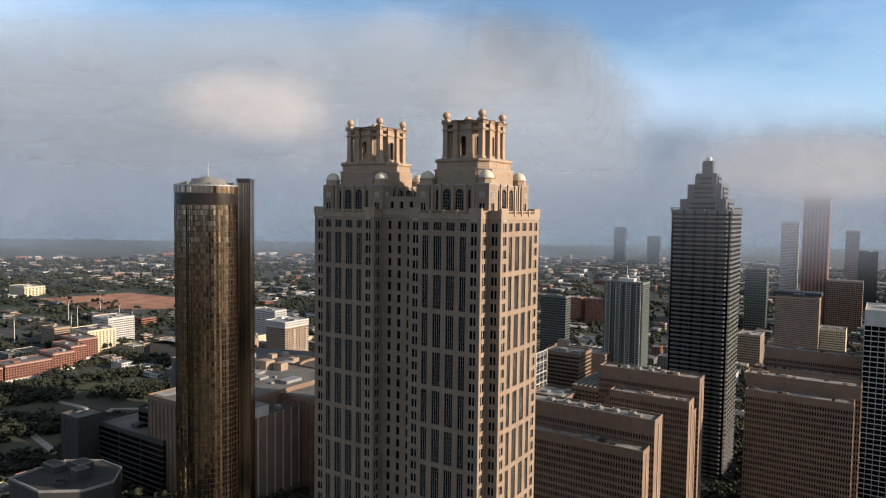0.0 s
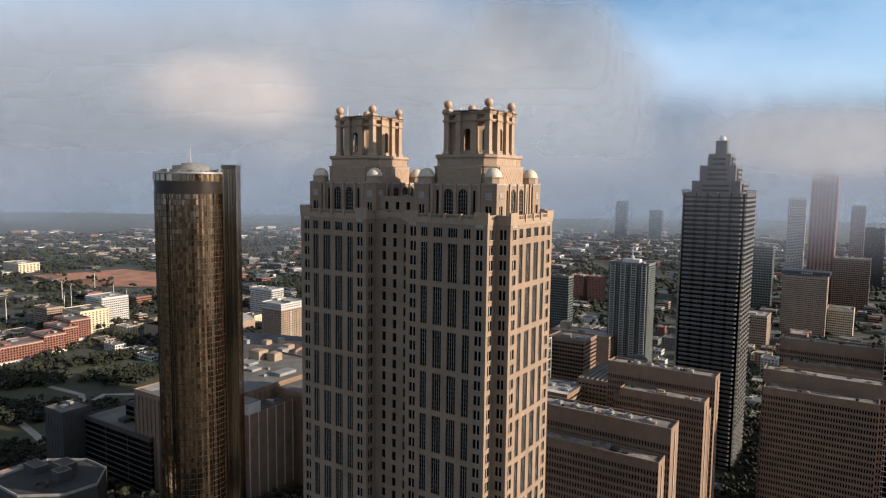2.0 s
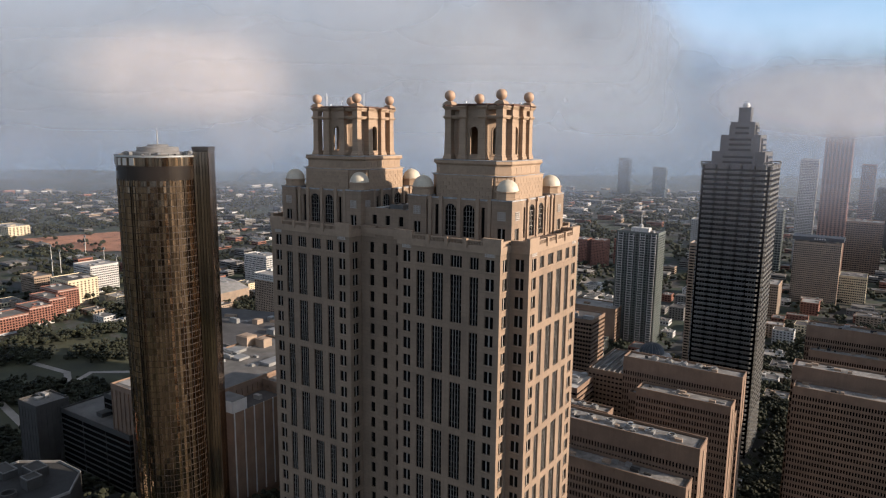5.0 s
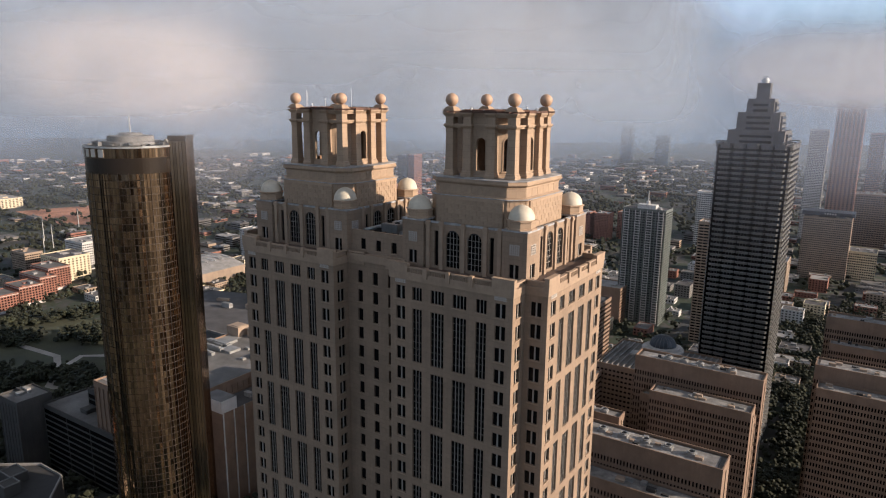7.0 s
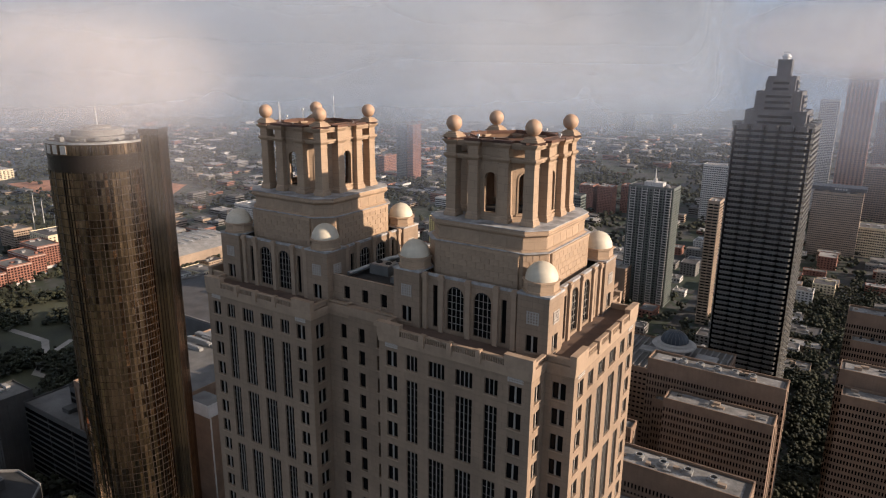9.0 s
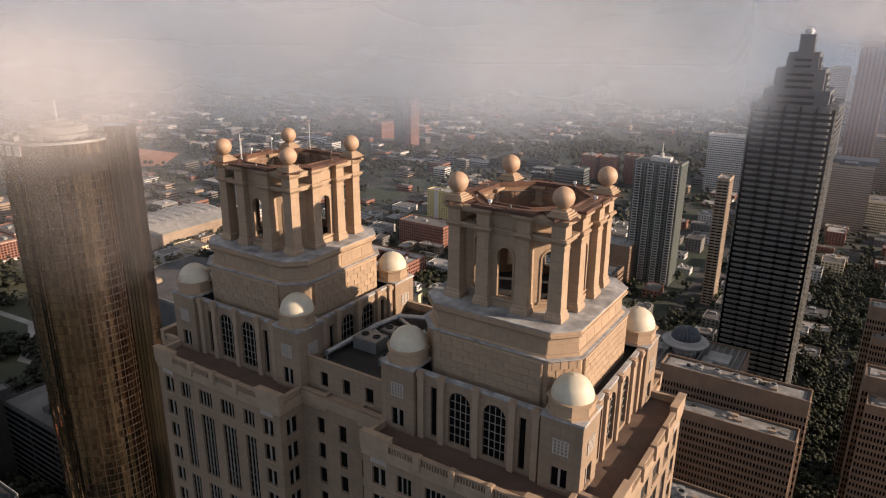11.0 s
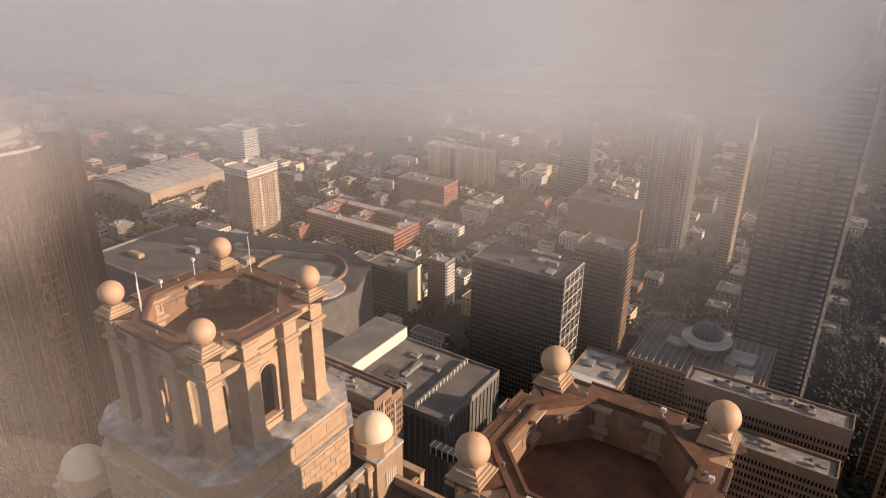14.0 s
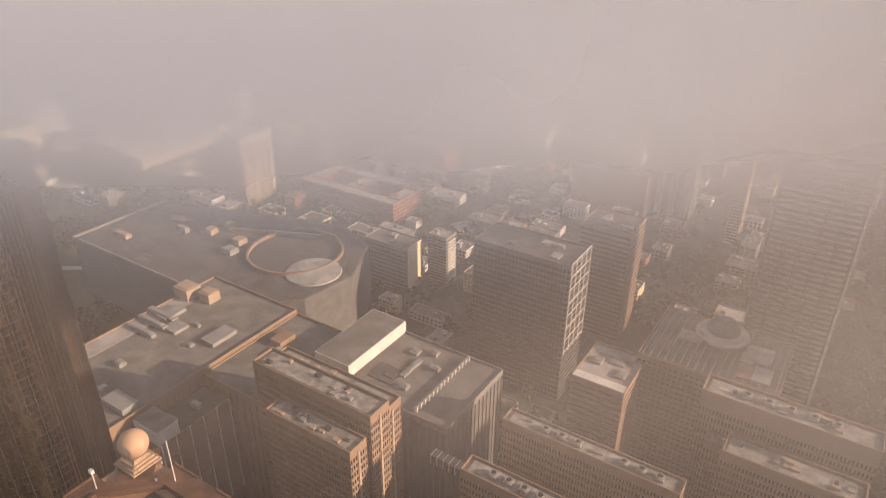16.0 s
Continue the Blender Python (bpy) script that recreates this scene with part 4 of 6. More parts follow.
# ---- the stepped dark granite skyscraper ----
sky_tower = thing("skyscraper", -139.5, 651, "dark granite skyscraper with stacked bays and a stepped top", "tower")


part("core", G().box(-24.5, 24.5, -24.5, 24.5, -36, 201), WINDOW, sky_tower, "dark recessed glass")
# bowed bays: a pale spandrel and a thin sill line at each floor, slim dark posts between the windows
bay, cap = G(), G()
for j in range(-9, 50):
    z = 2 + j * 3.95
    w0 = 4.5
    bay.prism([(-w0, 0.0), (-w0 * 0.74, -1.45), (w0 * 0.74, -1.45), (w0, 0.0)], z - 0.5, z + 0.95)
    cap.prism([(-w0 - 0.1, 0.0), (-w0 * 0.74 - 0.06, -1.62), (w0 * 0.74 + 0.06, -1.62), (w0 + 0.1, 0.0)], z + 0.97, z + 1.2)
posts = G()
for u in (-2.1, 0.0, 2.1):
    posts.box(u - 0.09, u + 0.09, -1.3, -1.0, 2, 199)
bay_mesh, cap_mesh, post_mesh = mesh("bay", bay, GRANITE_BAND), mesh("sill_bands", cap, GRANITE_PALE), mesh("mullions", posts, GRANITE)
for t in range(4):
    for k in range(-2, 3):
        at = pose(0, 0, 0, 0, 0, 90 * t) @ pose(k * 9.3, -24.5, 0)
        part("bay", bay_mesh, None, sky_tower, kind="stuff", at=at)
        part("sill_bands", cap_mesh, None, sky_tower, kind="stuff", at=at)
        part("mullions", post_mesh, None, sky_tower, kind="stuff", at=at)
        part("bay_head", G().prism([(-4.1, 0.0), (-3.0, -1.75), (3.0, -1.75), (4.1, 0.0)], 198.6, 202.2), GRANITE, sky_tower, at=at)
for sx in (-1, 1):
    for sy in (-1, 1):
        part("corner_cap", G().ring(square(3.4), square(2.9), 203.2, 204.0).ring(square(3.4), square(2.9), 201, 201.6).cube(-3.1, -3.1, 201, 0.6, 0.6, 2.4).cube(3.1, -3.1, 201, 0.6, 0.6, 2.4).cube(-3.1, 3.1, 201, 0.6, 0.6, 2.4).cube(3.1, 3.1, 201, 0.6, 0.6, 2.4),
             GRANITE_PALE, sky_tower, at=pose(sx * 22.6, sy * 22.6, 0))
part("shoulder_roof", G().box(-24.6, 24.6, -24.6, 24.6, 201, 201.5), ROOF_DARK, sky_tower)
for h, z0, z1 in ((19.4, 201.5, 211), (14.4, 211, 224), (9.0, 224, 234)):
    tier = part("tier", G().box(-h, h, -h, h, z0, z1).box(-h - 1.3, h + 1.3, -h * 0.62, h * 0.62, z0, z1 - 1.8).box(-h * 0.62, h * 0.62, -h - 1.3, h + 1.3, z0, z1 - 1.8), GRANITE, sky_tower)
    part("tier_coping", G().ring(square(h + 0.15), square(h - 0.6), z1, z1 + 0.7), GRANITE, tier)
    for k in range(4):
        for j in range(int((z1 - z0) // 4)):
            part("tier_window", G().box(-h * 0.56, h * 0.56, -h - 1.36, -h - 1.2, z0 + 1.2 + 4 * j, z0 + 2.9 + 4 * j), WINDOW, tier, at=pose(0, 0, 0, 0, 0, 90 * k))
turret = part("turret", G().box(-4.5, 4.5, -4.5, 4.5, 234, 245.2).box(-4.75, 4.75, -4.75, 4.75, 245.2, 246.0).box(-1.4, 1.4, -4.8, 4.8, 234, 243.5).box(-4.8, 4.8, -1.4, 1.4, 234, 243.5), GRANITE, sky_tower)
part("lantern", G().lathe([(2.3, 246), (2.3, 247.2), (3.1, 247.4), (3.1, 248.3), (2.2, 248.5), (2.2, 249.4), (0.4, 249.8)], 16), STEEL, sky_tower, "bright metal beacon drum")
part("beacon", G().tube((0, 0, 249.6), (0, 0, 251.6), 0.15).box(-2.2, 2.2, -0.2, 0.2, 250.6, 251.1).box(-2.2, -1.7, -0.3, 0.3, 250.4, 251.6), STEEL, sky_tower)

# ---- trade-mart blocks and the low roofs between ----
FINS = dict(floor_h=60, bay=4.4, pier=0.45, band=0.5, deep=0.6)
big = block("market_hall", "huge flat-roofed brown market hall with pale vertical fins", -440, -372, 288, 418, 64, PRECAST, PRECAST, ROOF, units=4, **FINS)
wing = block("market_wing", "brown market wing with pale vertical fins", -371.5, -322, 352, 418, 62, PRECAST, PRECAST, ROOF, units=3, **FINS)
annex = block("market_annex", "tan market annex with pale vertical fins and a white roof box", -371.4, -352, 311, 351.5, 56, PRECAST, PRECAST, ROOF_DARK, units=2, floor_h=3.2, bay=30, pier=0.2, band=2.9, deep=0.12)
for k in range(6):
    part("fin", G().box(9.7, 10.3, -0.3, 0.3, 0, 57.5), WHITE, annex, at=pose(0, -19.4 + k * 7.6, 0))
part("roof_box", G().box(-8, 8.6, -19.5, -8.5, 56, 64), WHITE, annex, "white-walled box on the roof corner")
part("roof_box_top", G().box(-7.8, 8.4, -19.3, -8.7, 64, 64.2), ROOF, annex)
mart = block("market_block", "dark market block with a gravel deck roof and pale fins", -331, -249, 384, 436, 63, GREY_CONC, GRANITE, ROOF, floor_h=60, bay=3.6, pier=0.4, band=0.5, deep=0.6, units=0)
part("upper_block", G().box(-331 + 290, -309 + 290, 389 - 410, 436.5 - 410, 63, 70), WHITE, mart, "white-walled upper block")
part("upper_roof", G().box(-330.5 + 290, -309.5 + 290, 389.5 - 410, 436 - 410, 70, 70.15), ROOF, mart)
part("deck_rail", G().box(-268.6 + 290, -267.6 + 290, 386 - 410, 434 - 410, 62.8, 65.2), GREY_CONC, mart)
for k in range(15):
    part("rail_post", G().cube(0, 0, 0, 0.7, 0.5, 2.9), WHITE, mart, at=pose(-267.2 + 290, 387 - 410 + k * 3.3, 62.8))
for x, y, sx, sy, h in ((-296, 402, 14, 12, 0.5), (-288, 412, 3, 16, 1.2), (-282, 398, 4, 4, 2), (-278, 418, 6, 3, 1.6), (-294, 424, 5, 5, 1.4), (-284, 428, 3, 4, 2.0)):
    part("roof_plant", G().cube(0, 0, 0, sx, sy, h).cube(sx * 0.2, 0, h, sx * 0.4, sy * 0.4, 0.5), ROOF_DARK if h < 1 else UNIT, mart, at=pose(x + 290, y - 410, 62.8))
bridge = thing("skybridge", -225, 376, "grey glazed skybridge between buildings", "bridge")
part("deck", G().box(-26, 16, -2, 2, 52, 56), TEAL, bridge)
part("roof", G().box(-26.3, 16.3, -2.3, 2.3, 56, 56.5), GREY_CONC, bridge)
for k in range(14):
    part("rib", G().box(-25.6 + k * 3.1, -25.2 + k * 3.1, -2.4, 2.4, 51.8, 56.7), STEEL, bridge)

# big plant on the market hall's roof
for x, y, sx, sy, h in ((-30, 42, 12, 10, 7), (-16, 46, 9, 8, 6), (-24, 20, 22, 4, 2.2), (-22, 12, 22, 3, 2.4), (-20, 4, 20, 3, 2.0), (-4, -20, 5, 4, 2), (6, -36, 4, 4, 1.6), (12, 10, 3, 3, 1.2), (0, 24, 4, 2, 1.3)):
    part("roof_plant", G().cube(0, 0, 0, sx, sy, h).cube(0, 0, h, sx * 0.8, sy * 0.7, 0.4), PRECAST_PALE if h > 4 else UNIT, big, at=pose(x, y, 63.8))
part("roof_strip", G().box(-33.5, -22, -60, 40, 63.85, 64.0), ROOF_PALE, big)

# dark round-roofed hall with an oval sheet of glass
hall = thing("exhibition_hall", -470, 480, "dark wide-roofed exhibition hall with an oval skylight", "hall")
part("wall", G().prism([(-128, -62), (40, -62), (72, -30), (78, 10), (60, 50), (20, 66), (-128, 20)], 0, 46), GRANITE, hall)
part("roof", G().prism([(-127, -61), (39.5, -61), (71, -30), (77, 10), (59, 49), (20, 65), (-127, 19)], 46, 46.6), ROOF_DARK, hall)
part("parapet", G().box(-128.2, -127, -62, 20, 46, 48.2).box(-128, 40, -62.4, -61.4, 46, 48), GREY_CONC, hall)
part("rim", G().ring([(24 + 34 * math.cos(a), 12 + 34 * math.sin(a)) for a in [k * math.pi / 18 for k in range(36)]],
                     [(24 + 32.5 * math.cos(a), 12 + 32.5 * math.sin(a)) for a in [k * math.pi / 18 for k in range(36)]], 46.4, 49), PRECAST, hall)
part("skylight", G().lathe([(19, 46.6), (18.5, 47.6), (12, 48.4), (0.5, 48.9)], 40, 54, -2), ROOF_PALE, hall, "pale oval skylight")
for k, (x, y, sx, sy, h) in enumerate(((-100, -40, 14, 5, 3), (-70, -10, 10, 4, 4), (-50, 0, 7, 7, 4), (-46, 14, 6, 6, 4), (-20, 0, 8, 8, 4), (-14, -14, 9, 8, 4), (-30, 16, 30, 2, 2), (5, 30, 40, 2.5, 3), (-90, 2, 12, 3, 2))):
    part("roof_plant", G().cube(0, 0, 0, sx, sy, h).cube(0, 0, h, sx * 0.9, sy * 0.9, 0.3), UNIT if k % 2 else PRECAST_PALE, hall, at=pose(x, y, 46.6, 0, 0, 24 if k > 5 else 0))

# tall dark block with a white screen of bars on its sunny side
scr = block("screen_building", "dark office block with a white lattice screen", -328, -259, 540, 572, 70, GRANITE, WINDOW, ROOF_DARK, units=4, bay=2.6, floor_h=3.9, pier=0.5, band=1.0)
for k in range(5):
    part("screen_post", G().box(0, 0.4, -0.35, 0.35, 4, 73), WHITE, scr, at=pose(35.2, -15.5 + k * 7.7, 0))
for k in range(8):
    part("screen_bar", G().box(0, 0.36, -15.6, 15.6, -0.35, 0.35), WHITE, scr, at=pose(35.22, 0, 6 + k * 9.5))
# ochre slab tower and its neighbour
# near neighbours seen between the slabs
# the hotel with the blue revolving dome
dome_hotel = block("dome_hotel", "concrete hotel with a round blue dome on its roof", -196, -130, 480, 532, 68, PRECAST, WINDOW, ROOF, bay=2.6, floor_h=3.1, units=5)
for k in range(18):
    part("roof_rib", G().box(-0.3, 0.3, -24, 24, 0, 0.9), GREY_CONC, dome_hotel, at=pose(-31 + k * 3.65, 0, 68.0))
part("dome_stem", G().lathe([(7, 67.8), (7, 73.8)], 24), GREY_CONC, dome_hotel, at=pose(0, 5, 0) @ Matrix.Diagonal((0.94, 0.94, 1, 1)))
part("dome_ring", G().lathe([(8, 73.5), (12.8, 74.2), (14, 75.2), (13.4, 75.9), (11.2, 76.2), (10.8, 77.2), (8.5, 77.5)], 48), ROOF_PALE, dome_hotel, "pale round lounge ring", at=pose(0, 5, 0) @ Matrix.Diagonal((0.94, 0.94, 1, 1)))
prof = [(8.8 * math.cos(math.pi / 2 * i / 10), 77.4 + 6.8 * math.sin(math.pi / 2 * i / 10)) for i in range(10)] + [(0.2, 84.3)]
blue = part("blue_dome", G().lathe(prof, 40), BLUE_DOME, dome_hotel, "dark blue ribbed dome", True, at=pose(0, 5, 0) @ Matrix.Diagonal((0.94, 0.94, 1, 1)))
for k in range(20):
    g = G()
    for (r0, za), (r1, zb) in zip(prof, prof[1:]):
        g.tube((r0 + 0.02, 0, za), (r1 + 0.02, 0, zb), 0.12, 4)
    part("rib", g, GRANITE, blue, at=pose(0, 0, 0, 0, 0, 18 * k))

# ---- farther towers ----
block("black_glass_tower", "black glass tower with a white grid and a pale top", -12, 40, 555, 600, 133, WHITE, WINDOW, ROOF_PALE, bay=4.2, pier=0.3, band=0.35, floor_h=3.6, deep=0.25, top=10)
t = block("balcony_tower", "grey-green apartment tower with stacked balconies", -318, -266, 884, 914, 106, GREENISH, TEAL, ROOF_DARK, bay=4.0, pier=0.9, band=1.0, floor_h=3.1, deep=1.2, units=4)
part("spire", G().lathe([(2.5, 107), (2.3, 114), (0.8, 115), (0.5, 124), (0.1, 128)], 10), WHITE, t)
part("penthouse", G().cube(0, 0, 105.5, 22, 12, 5), WHITE, t)
for u in (-20.5, -7, 7, 20.5):
    stack = G()
    for j in range(44):
        stack.box(u - 3.0, u + 3.0, -16.4, -15.0, -32 + 3.1 * j, -31.4 + 3.1 * j)
    stack.box(u - 3.2, u - 2.8, -16.5, -15.0, -33, 105).box(u + 2.8, u + 3.2, -16.5, -15.0, -33, 105)
    part("balcony_stack", stack, WHITE, t, "stack of pale balconies", kind="stuff")
block("slatted_tower", "pale slatted apartment tower", -222, -210, 853, 876, 103, PRECAST_PALE, WINDOW, ROOF_PALE, bay=6, pier=0.5, band=1.2, floor_h=3.3, deep=0.9)
block("hotel_block", "dark green glass hotel block", -457, -415, 983, 1003, 66, GREENISH, TEAL, ROOF_DARK, bay=3, pier=0.4, band=0.9)
for x, y in ((-494, 1176), (-463, 1180), (-434, 1212)):
    block("apartment_house", "orange-red brick apartment house", x, x + 24, y, y + 26, 46, BRICK, WINDOW, ROOF_PALE, bay=3.2, pier=1.4, band=1.2, floor_h=3.1, low=True)
h = block("office_building", "pale gridded office building with a dark sign band", -155, -90, 1250, 1281, 62, PRECAST_PALE, TEAL, ROOF, bay=2.6, pier=0.7, band=1.5, floor_h=3.3)
part("sign_band", G().box(-35.2, 35.2, -15.8, 15.8, 65.5, 71), BLUE_DOME, h, "dark blue sign band")
for k in range(5):
    part("sign_bar", G().box(-0.9, 0.9, -0.1, 0.1, 0, 2.2), WHITE, h, at=pose(-4 + k * 3.4, -16, 67.2))
block("white_tower", "white ribbed apartment tower", -192, -160, 1600, 1630, 180, WHITE, TEAL, ROOF_PALE, bay=3, pier=0.9, band=1.2, floor_h=3.2)
boa = thing("skyscraper", -126, 1600, "reddish-brown skyscraper with a needle spire", "tower")
for h, z0, z1 in ((23.5, 0, 238), (20, 238, 251), (11, 251, 262)):
    block("", "", -126 - h, -126 + h, 1600 - h, 1600 + h, z1, PINK, WINDOW, ROOF_DARK, parent=boa, z0=z0, floor_h=4, bay=6.6, pier=3.4, band=0.9, deep=0.6, units=0)
part("spire", G().lathe([(4, 262), (1.4, 272), (0.5, 294), (0.1, 300)], 8), PINK, boa)
block("far_tower", "hazy distant glass tower", -1051, -1003, 3030, 3060, 126, TEAL, TEAL, ROOF_DARK, bay=6, floor_h=6)
block("far_tower", "hazy distant dark office tower", -888, -833, 2994, 3020, 92, GREENISH, TEAL, ROOF_DARK, bay=6, floor_h=6)
block("far_tower", "hazy distant gabled tower", -108, -72, 2325, 2365, 150, PINK, TEAL, ROOF_DARK, bay=5, floor_h=5)
block("far_tower", "hazy distant pale tower", 10, 50, 2200, 2240, 170, GREY_CONC, TEAL, ROOF_DARK, bay=5, floor_h=5)
block("far_tower", "hazy distant blue glass tower", -60, -20, 1900, 1930, 110, TEAL, TEAL, ROOF_DARK, bay=5, floor_h=5)
block("far_tower", "hazy distant brown office tower", -240, -200, 1480, 1510, 88, GREENISH, TEAL, ROOF_DARK, bay=5, floor_h=5)
block("office_block", "beige concrete office block with plain windows", -86, -53, 1122, 1160, 39, CREAM, WINDOW, ROOF, bay=3, low=True)
block("office_block", "dark brown concrete office block", -100, -39, 1555, 1600, 67, PRECAST, WINDOW, ROOF, bay=4)
block("office_block", "low tan concrete office block", -172, -144, 987, 1024, 42, PRECAST_PALE, WINDOW, ROOF_PALE, bay=3, low=True)
block("office_block", "white gridded glass office block", -348, -286, 1400, 1430, 68, WHITE, TEAL, ROOF_PALE, bay=4)
block("brick_block", "red brick block with pale roof", -547, -485, 747, 775, 27, BRICK, WINDOW, ROOF, bay=3.4, pier=1.6, low=True)
block("office_block", "white and blue office block", -850, -802, 750, 775, 42, WHITE, TEAL, ROOF_PALE, bay=3.5, low=True)
block("far_block", "pink-striped tower far off", -1047, -1029, 1445, 1479, 98, PINK, TEAL, ROOF_DARK, bay=3, floor_h=4)
block("far_block", "dark glass tower far off", -1075, -1048, 1440, 1475, 96, GREENISH, TEAL, ROOF_DARK, bay=4, floor_h=4)
block("far_block", "pink office block far off", -1029, -1010, 1308, 1357, 38, PINK, TEAL, ROOF_DARK, bay=3, floor_h=4, low=True)
block("stadium_hall", "low cream hall with a white roof", -1663, -1593, 756, 800, 20, CREAM, WINDOW, ROOF_PALE, bay=9, pier=4, low=True)
# lowland landmarks
YELLOW = material("yellow_panels", (0.58, 0.47, 0.2), 0.8, vary=0.1, scale=0.15, streak=0.12)
yel = block("apartment_block", "yellow and white apartment slab with a blue strip", -645, -545, 950, 970, 15, YELLOW, WINDOW, ROOF_PALE, bay=4, pier=1.9, band=1.3, floor_h=3.1, units=5)
for k, (u, mat) in enumerate(((-34, WHITE), (-8, TEAL), (2, WHITE), (30, WHITE), (44, WHITE))):
    part("facade_strip", G().box(u - 3, u + 3, -10.4, -9.96, -35, 14.6), mat, yel)
part("roof_crane", G().tube((-20, 0, 15), (-20, 0, 26), 0.35, 4).tube((-42, 0, 25), (14, 0, 24), 0.3, 4), STEEL, yel, "thin pale roof crane")
offbox = block("office_block", "brown flat-roofed office box with a roof hut", -391, -307, 862, 898, 10, PRECAST, WINDOW, ROOF_PALE, blank=(0,), units=3)
part("roof_hut", G().cube(-27, 6, 9.9, 13, 11, 9).cube(-27, 6, 18.9, 13.6, 11.6, 0.6), PRECAST_PALE, offbox)
school = thing("school_building", -582, 730, "brick school block with courtyards and a white roof", "school")
for x0, x1, y0, y1 in ((-645, -518, 700, 715), (-645, -518, 746, 761), (-645, -629, 715.1, 745.9), (-592, -574, 715.1, 745.9), (-535, -518, 715.1, 745.9)):
    block("", "", x0, x1, y0, y1, -12, BRICK, WINDOW, ROOF_PALE, parent=school, bay=3.6, pier=1.4, units=2, top=1.4)
c = block("apartment_tower", "tan and white apartment tower with balconies", -712, -675, 646, 690, 36, PRECAST_PALE, WINDOW, ROOF_PALE, bay=3.2, pier=1.2, band=1.1, floor_h=3.0, units=0, top=0.6)
block("", "", -712.3, -674.7, 645.7, 690.3, 44, WHITE, WINDOW, ROOF_PALE, parent=c, z0=36.6, bay=3.2, pier=1.2, band=1.1, floor_h=3.0, units=3, top=0.6)
for k in range(4):
    for j in range(17):
        part("balcony", G().box(0, 1.5, -1.6, 1.6, 0, 1.1), WHITE if k % 2 else PRECAST_PALE, c, at=pose(18.52, -17 + k * 11.4, -24 + 3.5 * j))
low_hall = thing("arena", -906, 695, "long sunlit hall with a pale arched roof", "hall")
part("wall", G().box(-54, 54, -62, 62, -35.5, -14), PRECAST_PALE, low_hall)
arc = [(-54 + 108 * k / 16, -14 + 9 * math.sin(math.pi * k / 16)) for k in range(17)]
g = G()
for (u0, za), (u1, zb) in zip(arc, arc[1:]):
    g.solid([(u0, -62.5, za), (u1, -62.5, zb), (u1, 62.5, zb), (u0, 62.5, za), (u0, -62.5, za - 1), (u1, -62.5, zb - 1), (u1, 62.5, zb - 1), (u0, 62.5, za - 1)],
            [(0, 1, 2, 3), (7, 6, 5, 4), (0, 4, 5, 1), (2, 6, 7, 3)])
part("roof", g, ROOF_PALE, low_hall)
for k in range(9):
    part("roof_rib", G().box(-30, 30, -0.5, 0.5, -5.6, -4.6), WHITE, low_hall, at=pose(0, -56 + 14 * k, 0))
slab = block("ochre_tower", "grey hall with an ochre sunlit end wall", -472, -427, 598, 622, 7, GREY_CONC, WINDOW, ROOF, units=4, blank=(1,), bay=3.2)
part("end_wall", G().box(22.4, 22.8, -10, 11.5, -35, 8.5), CREAM, slab, "ochre end wall")
bal = block("apartment_block", "grey apartment block with pale balconies", -424, -405, 626, 642, 12, GREY_CONC, WINDOW, ROOF_PALE, bay=3.0, floor_h=3.0)
for j in range(13):
    part("balcony", G().box(9.4, 10.8, -6, 6, 0, 1.0), WHITE, bal, at=pose(0, 0, -29 + 3.0 * j))
block("office_block", "brown slab block with pale edges", -288, -250, 628, 662, 58, PRECAST, WINDOW, ROOF_DARK, units=3, bay=2.8, pier=0.5)
lowb = block("office_building", "banded concrete office block with a white-edged roof", -219, -192, 451, 485, 63, PRECAST, WINDOW, ROOF_PALE, bay=12, pier=0.4, band=1.7, floor_h=3.5, units=0)
part("roof_strip", G().box(-13, 13, -16.6, -11.2, 63.0, 63.9), WHITE, lowb, "white roof strip")
for x, y, sx, sy, h in ((-7, 2, 5, 6, 1.4), (2, 6, 8, 5, 0.8), (7, -3, 5, 7, 1.2), (-5, 11, 7, 4, 1.0), (7, 11, 4, 4, 1.8)):
    part("roof_unit", G().cube(0, 0, 0, sx, sy, h).cube(0, 0, h, sx * 0.6, sy * 0.6, 0.3), UNIT, lowb, at=pose(x, y, 62.8))
# the brick apartments and hotels beyond the park
TRIM = dict(bay=3.6, pier=1.3, band=1.0, floor_h=3.2)
for x0, x1, y0, y1, z in ((-992, -956, 372, 420, -13), (-994, -958, 424, 484, -12), (-1006, -968, 490, 520, -9), (-1038, -984, 524, 546, -6), (-1060, -1012, 550, 580, -3)):
    row = block("apartment_row", "red brick apartment row with white trim", x0, x1, y0, y1, z, BRICK, WINDOW, ROOF, units=3, **TRIM)
    part("white_band", G().ring(square(1.0), square(0.98), -34.8, -31.5), WHITE, row, "white stone base band", at=Matrix.Diagonal(((x1 - x0) / 2 + 0.12, (y1 - y0) / 2 + 0.12, 1, 1)))
    part("eaves_band", G().ring(square(1.0), square(0.98), z - 1.3, z - 0.7), WHITE, row, "white eaves band", at=Matrix.Diagonal(((x1 - x0) / 2 + 0.12, (y1 - y0) / 2 + 0.12, 1, 1)))
block("hotel_block", "beige concrete hotel block with small windows", -1192, -1149, 585, 612, -6, PRECAST_PALE, WINDOW, ROOF, bay=3.2)
block("hotel_block", "yellow-lit cream hotel block", -1095, -1044, 582, 628, 1, CREAM, WINDOW, ROOF_DARK, bay=6, pier=3)
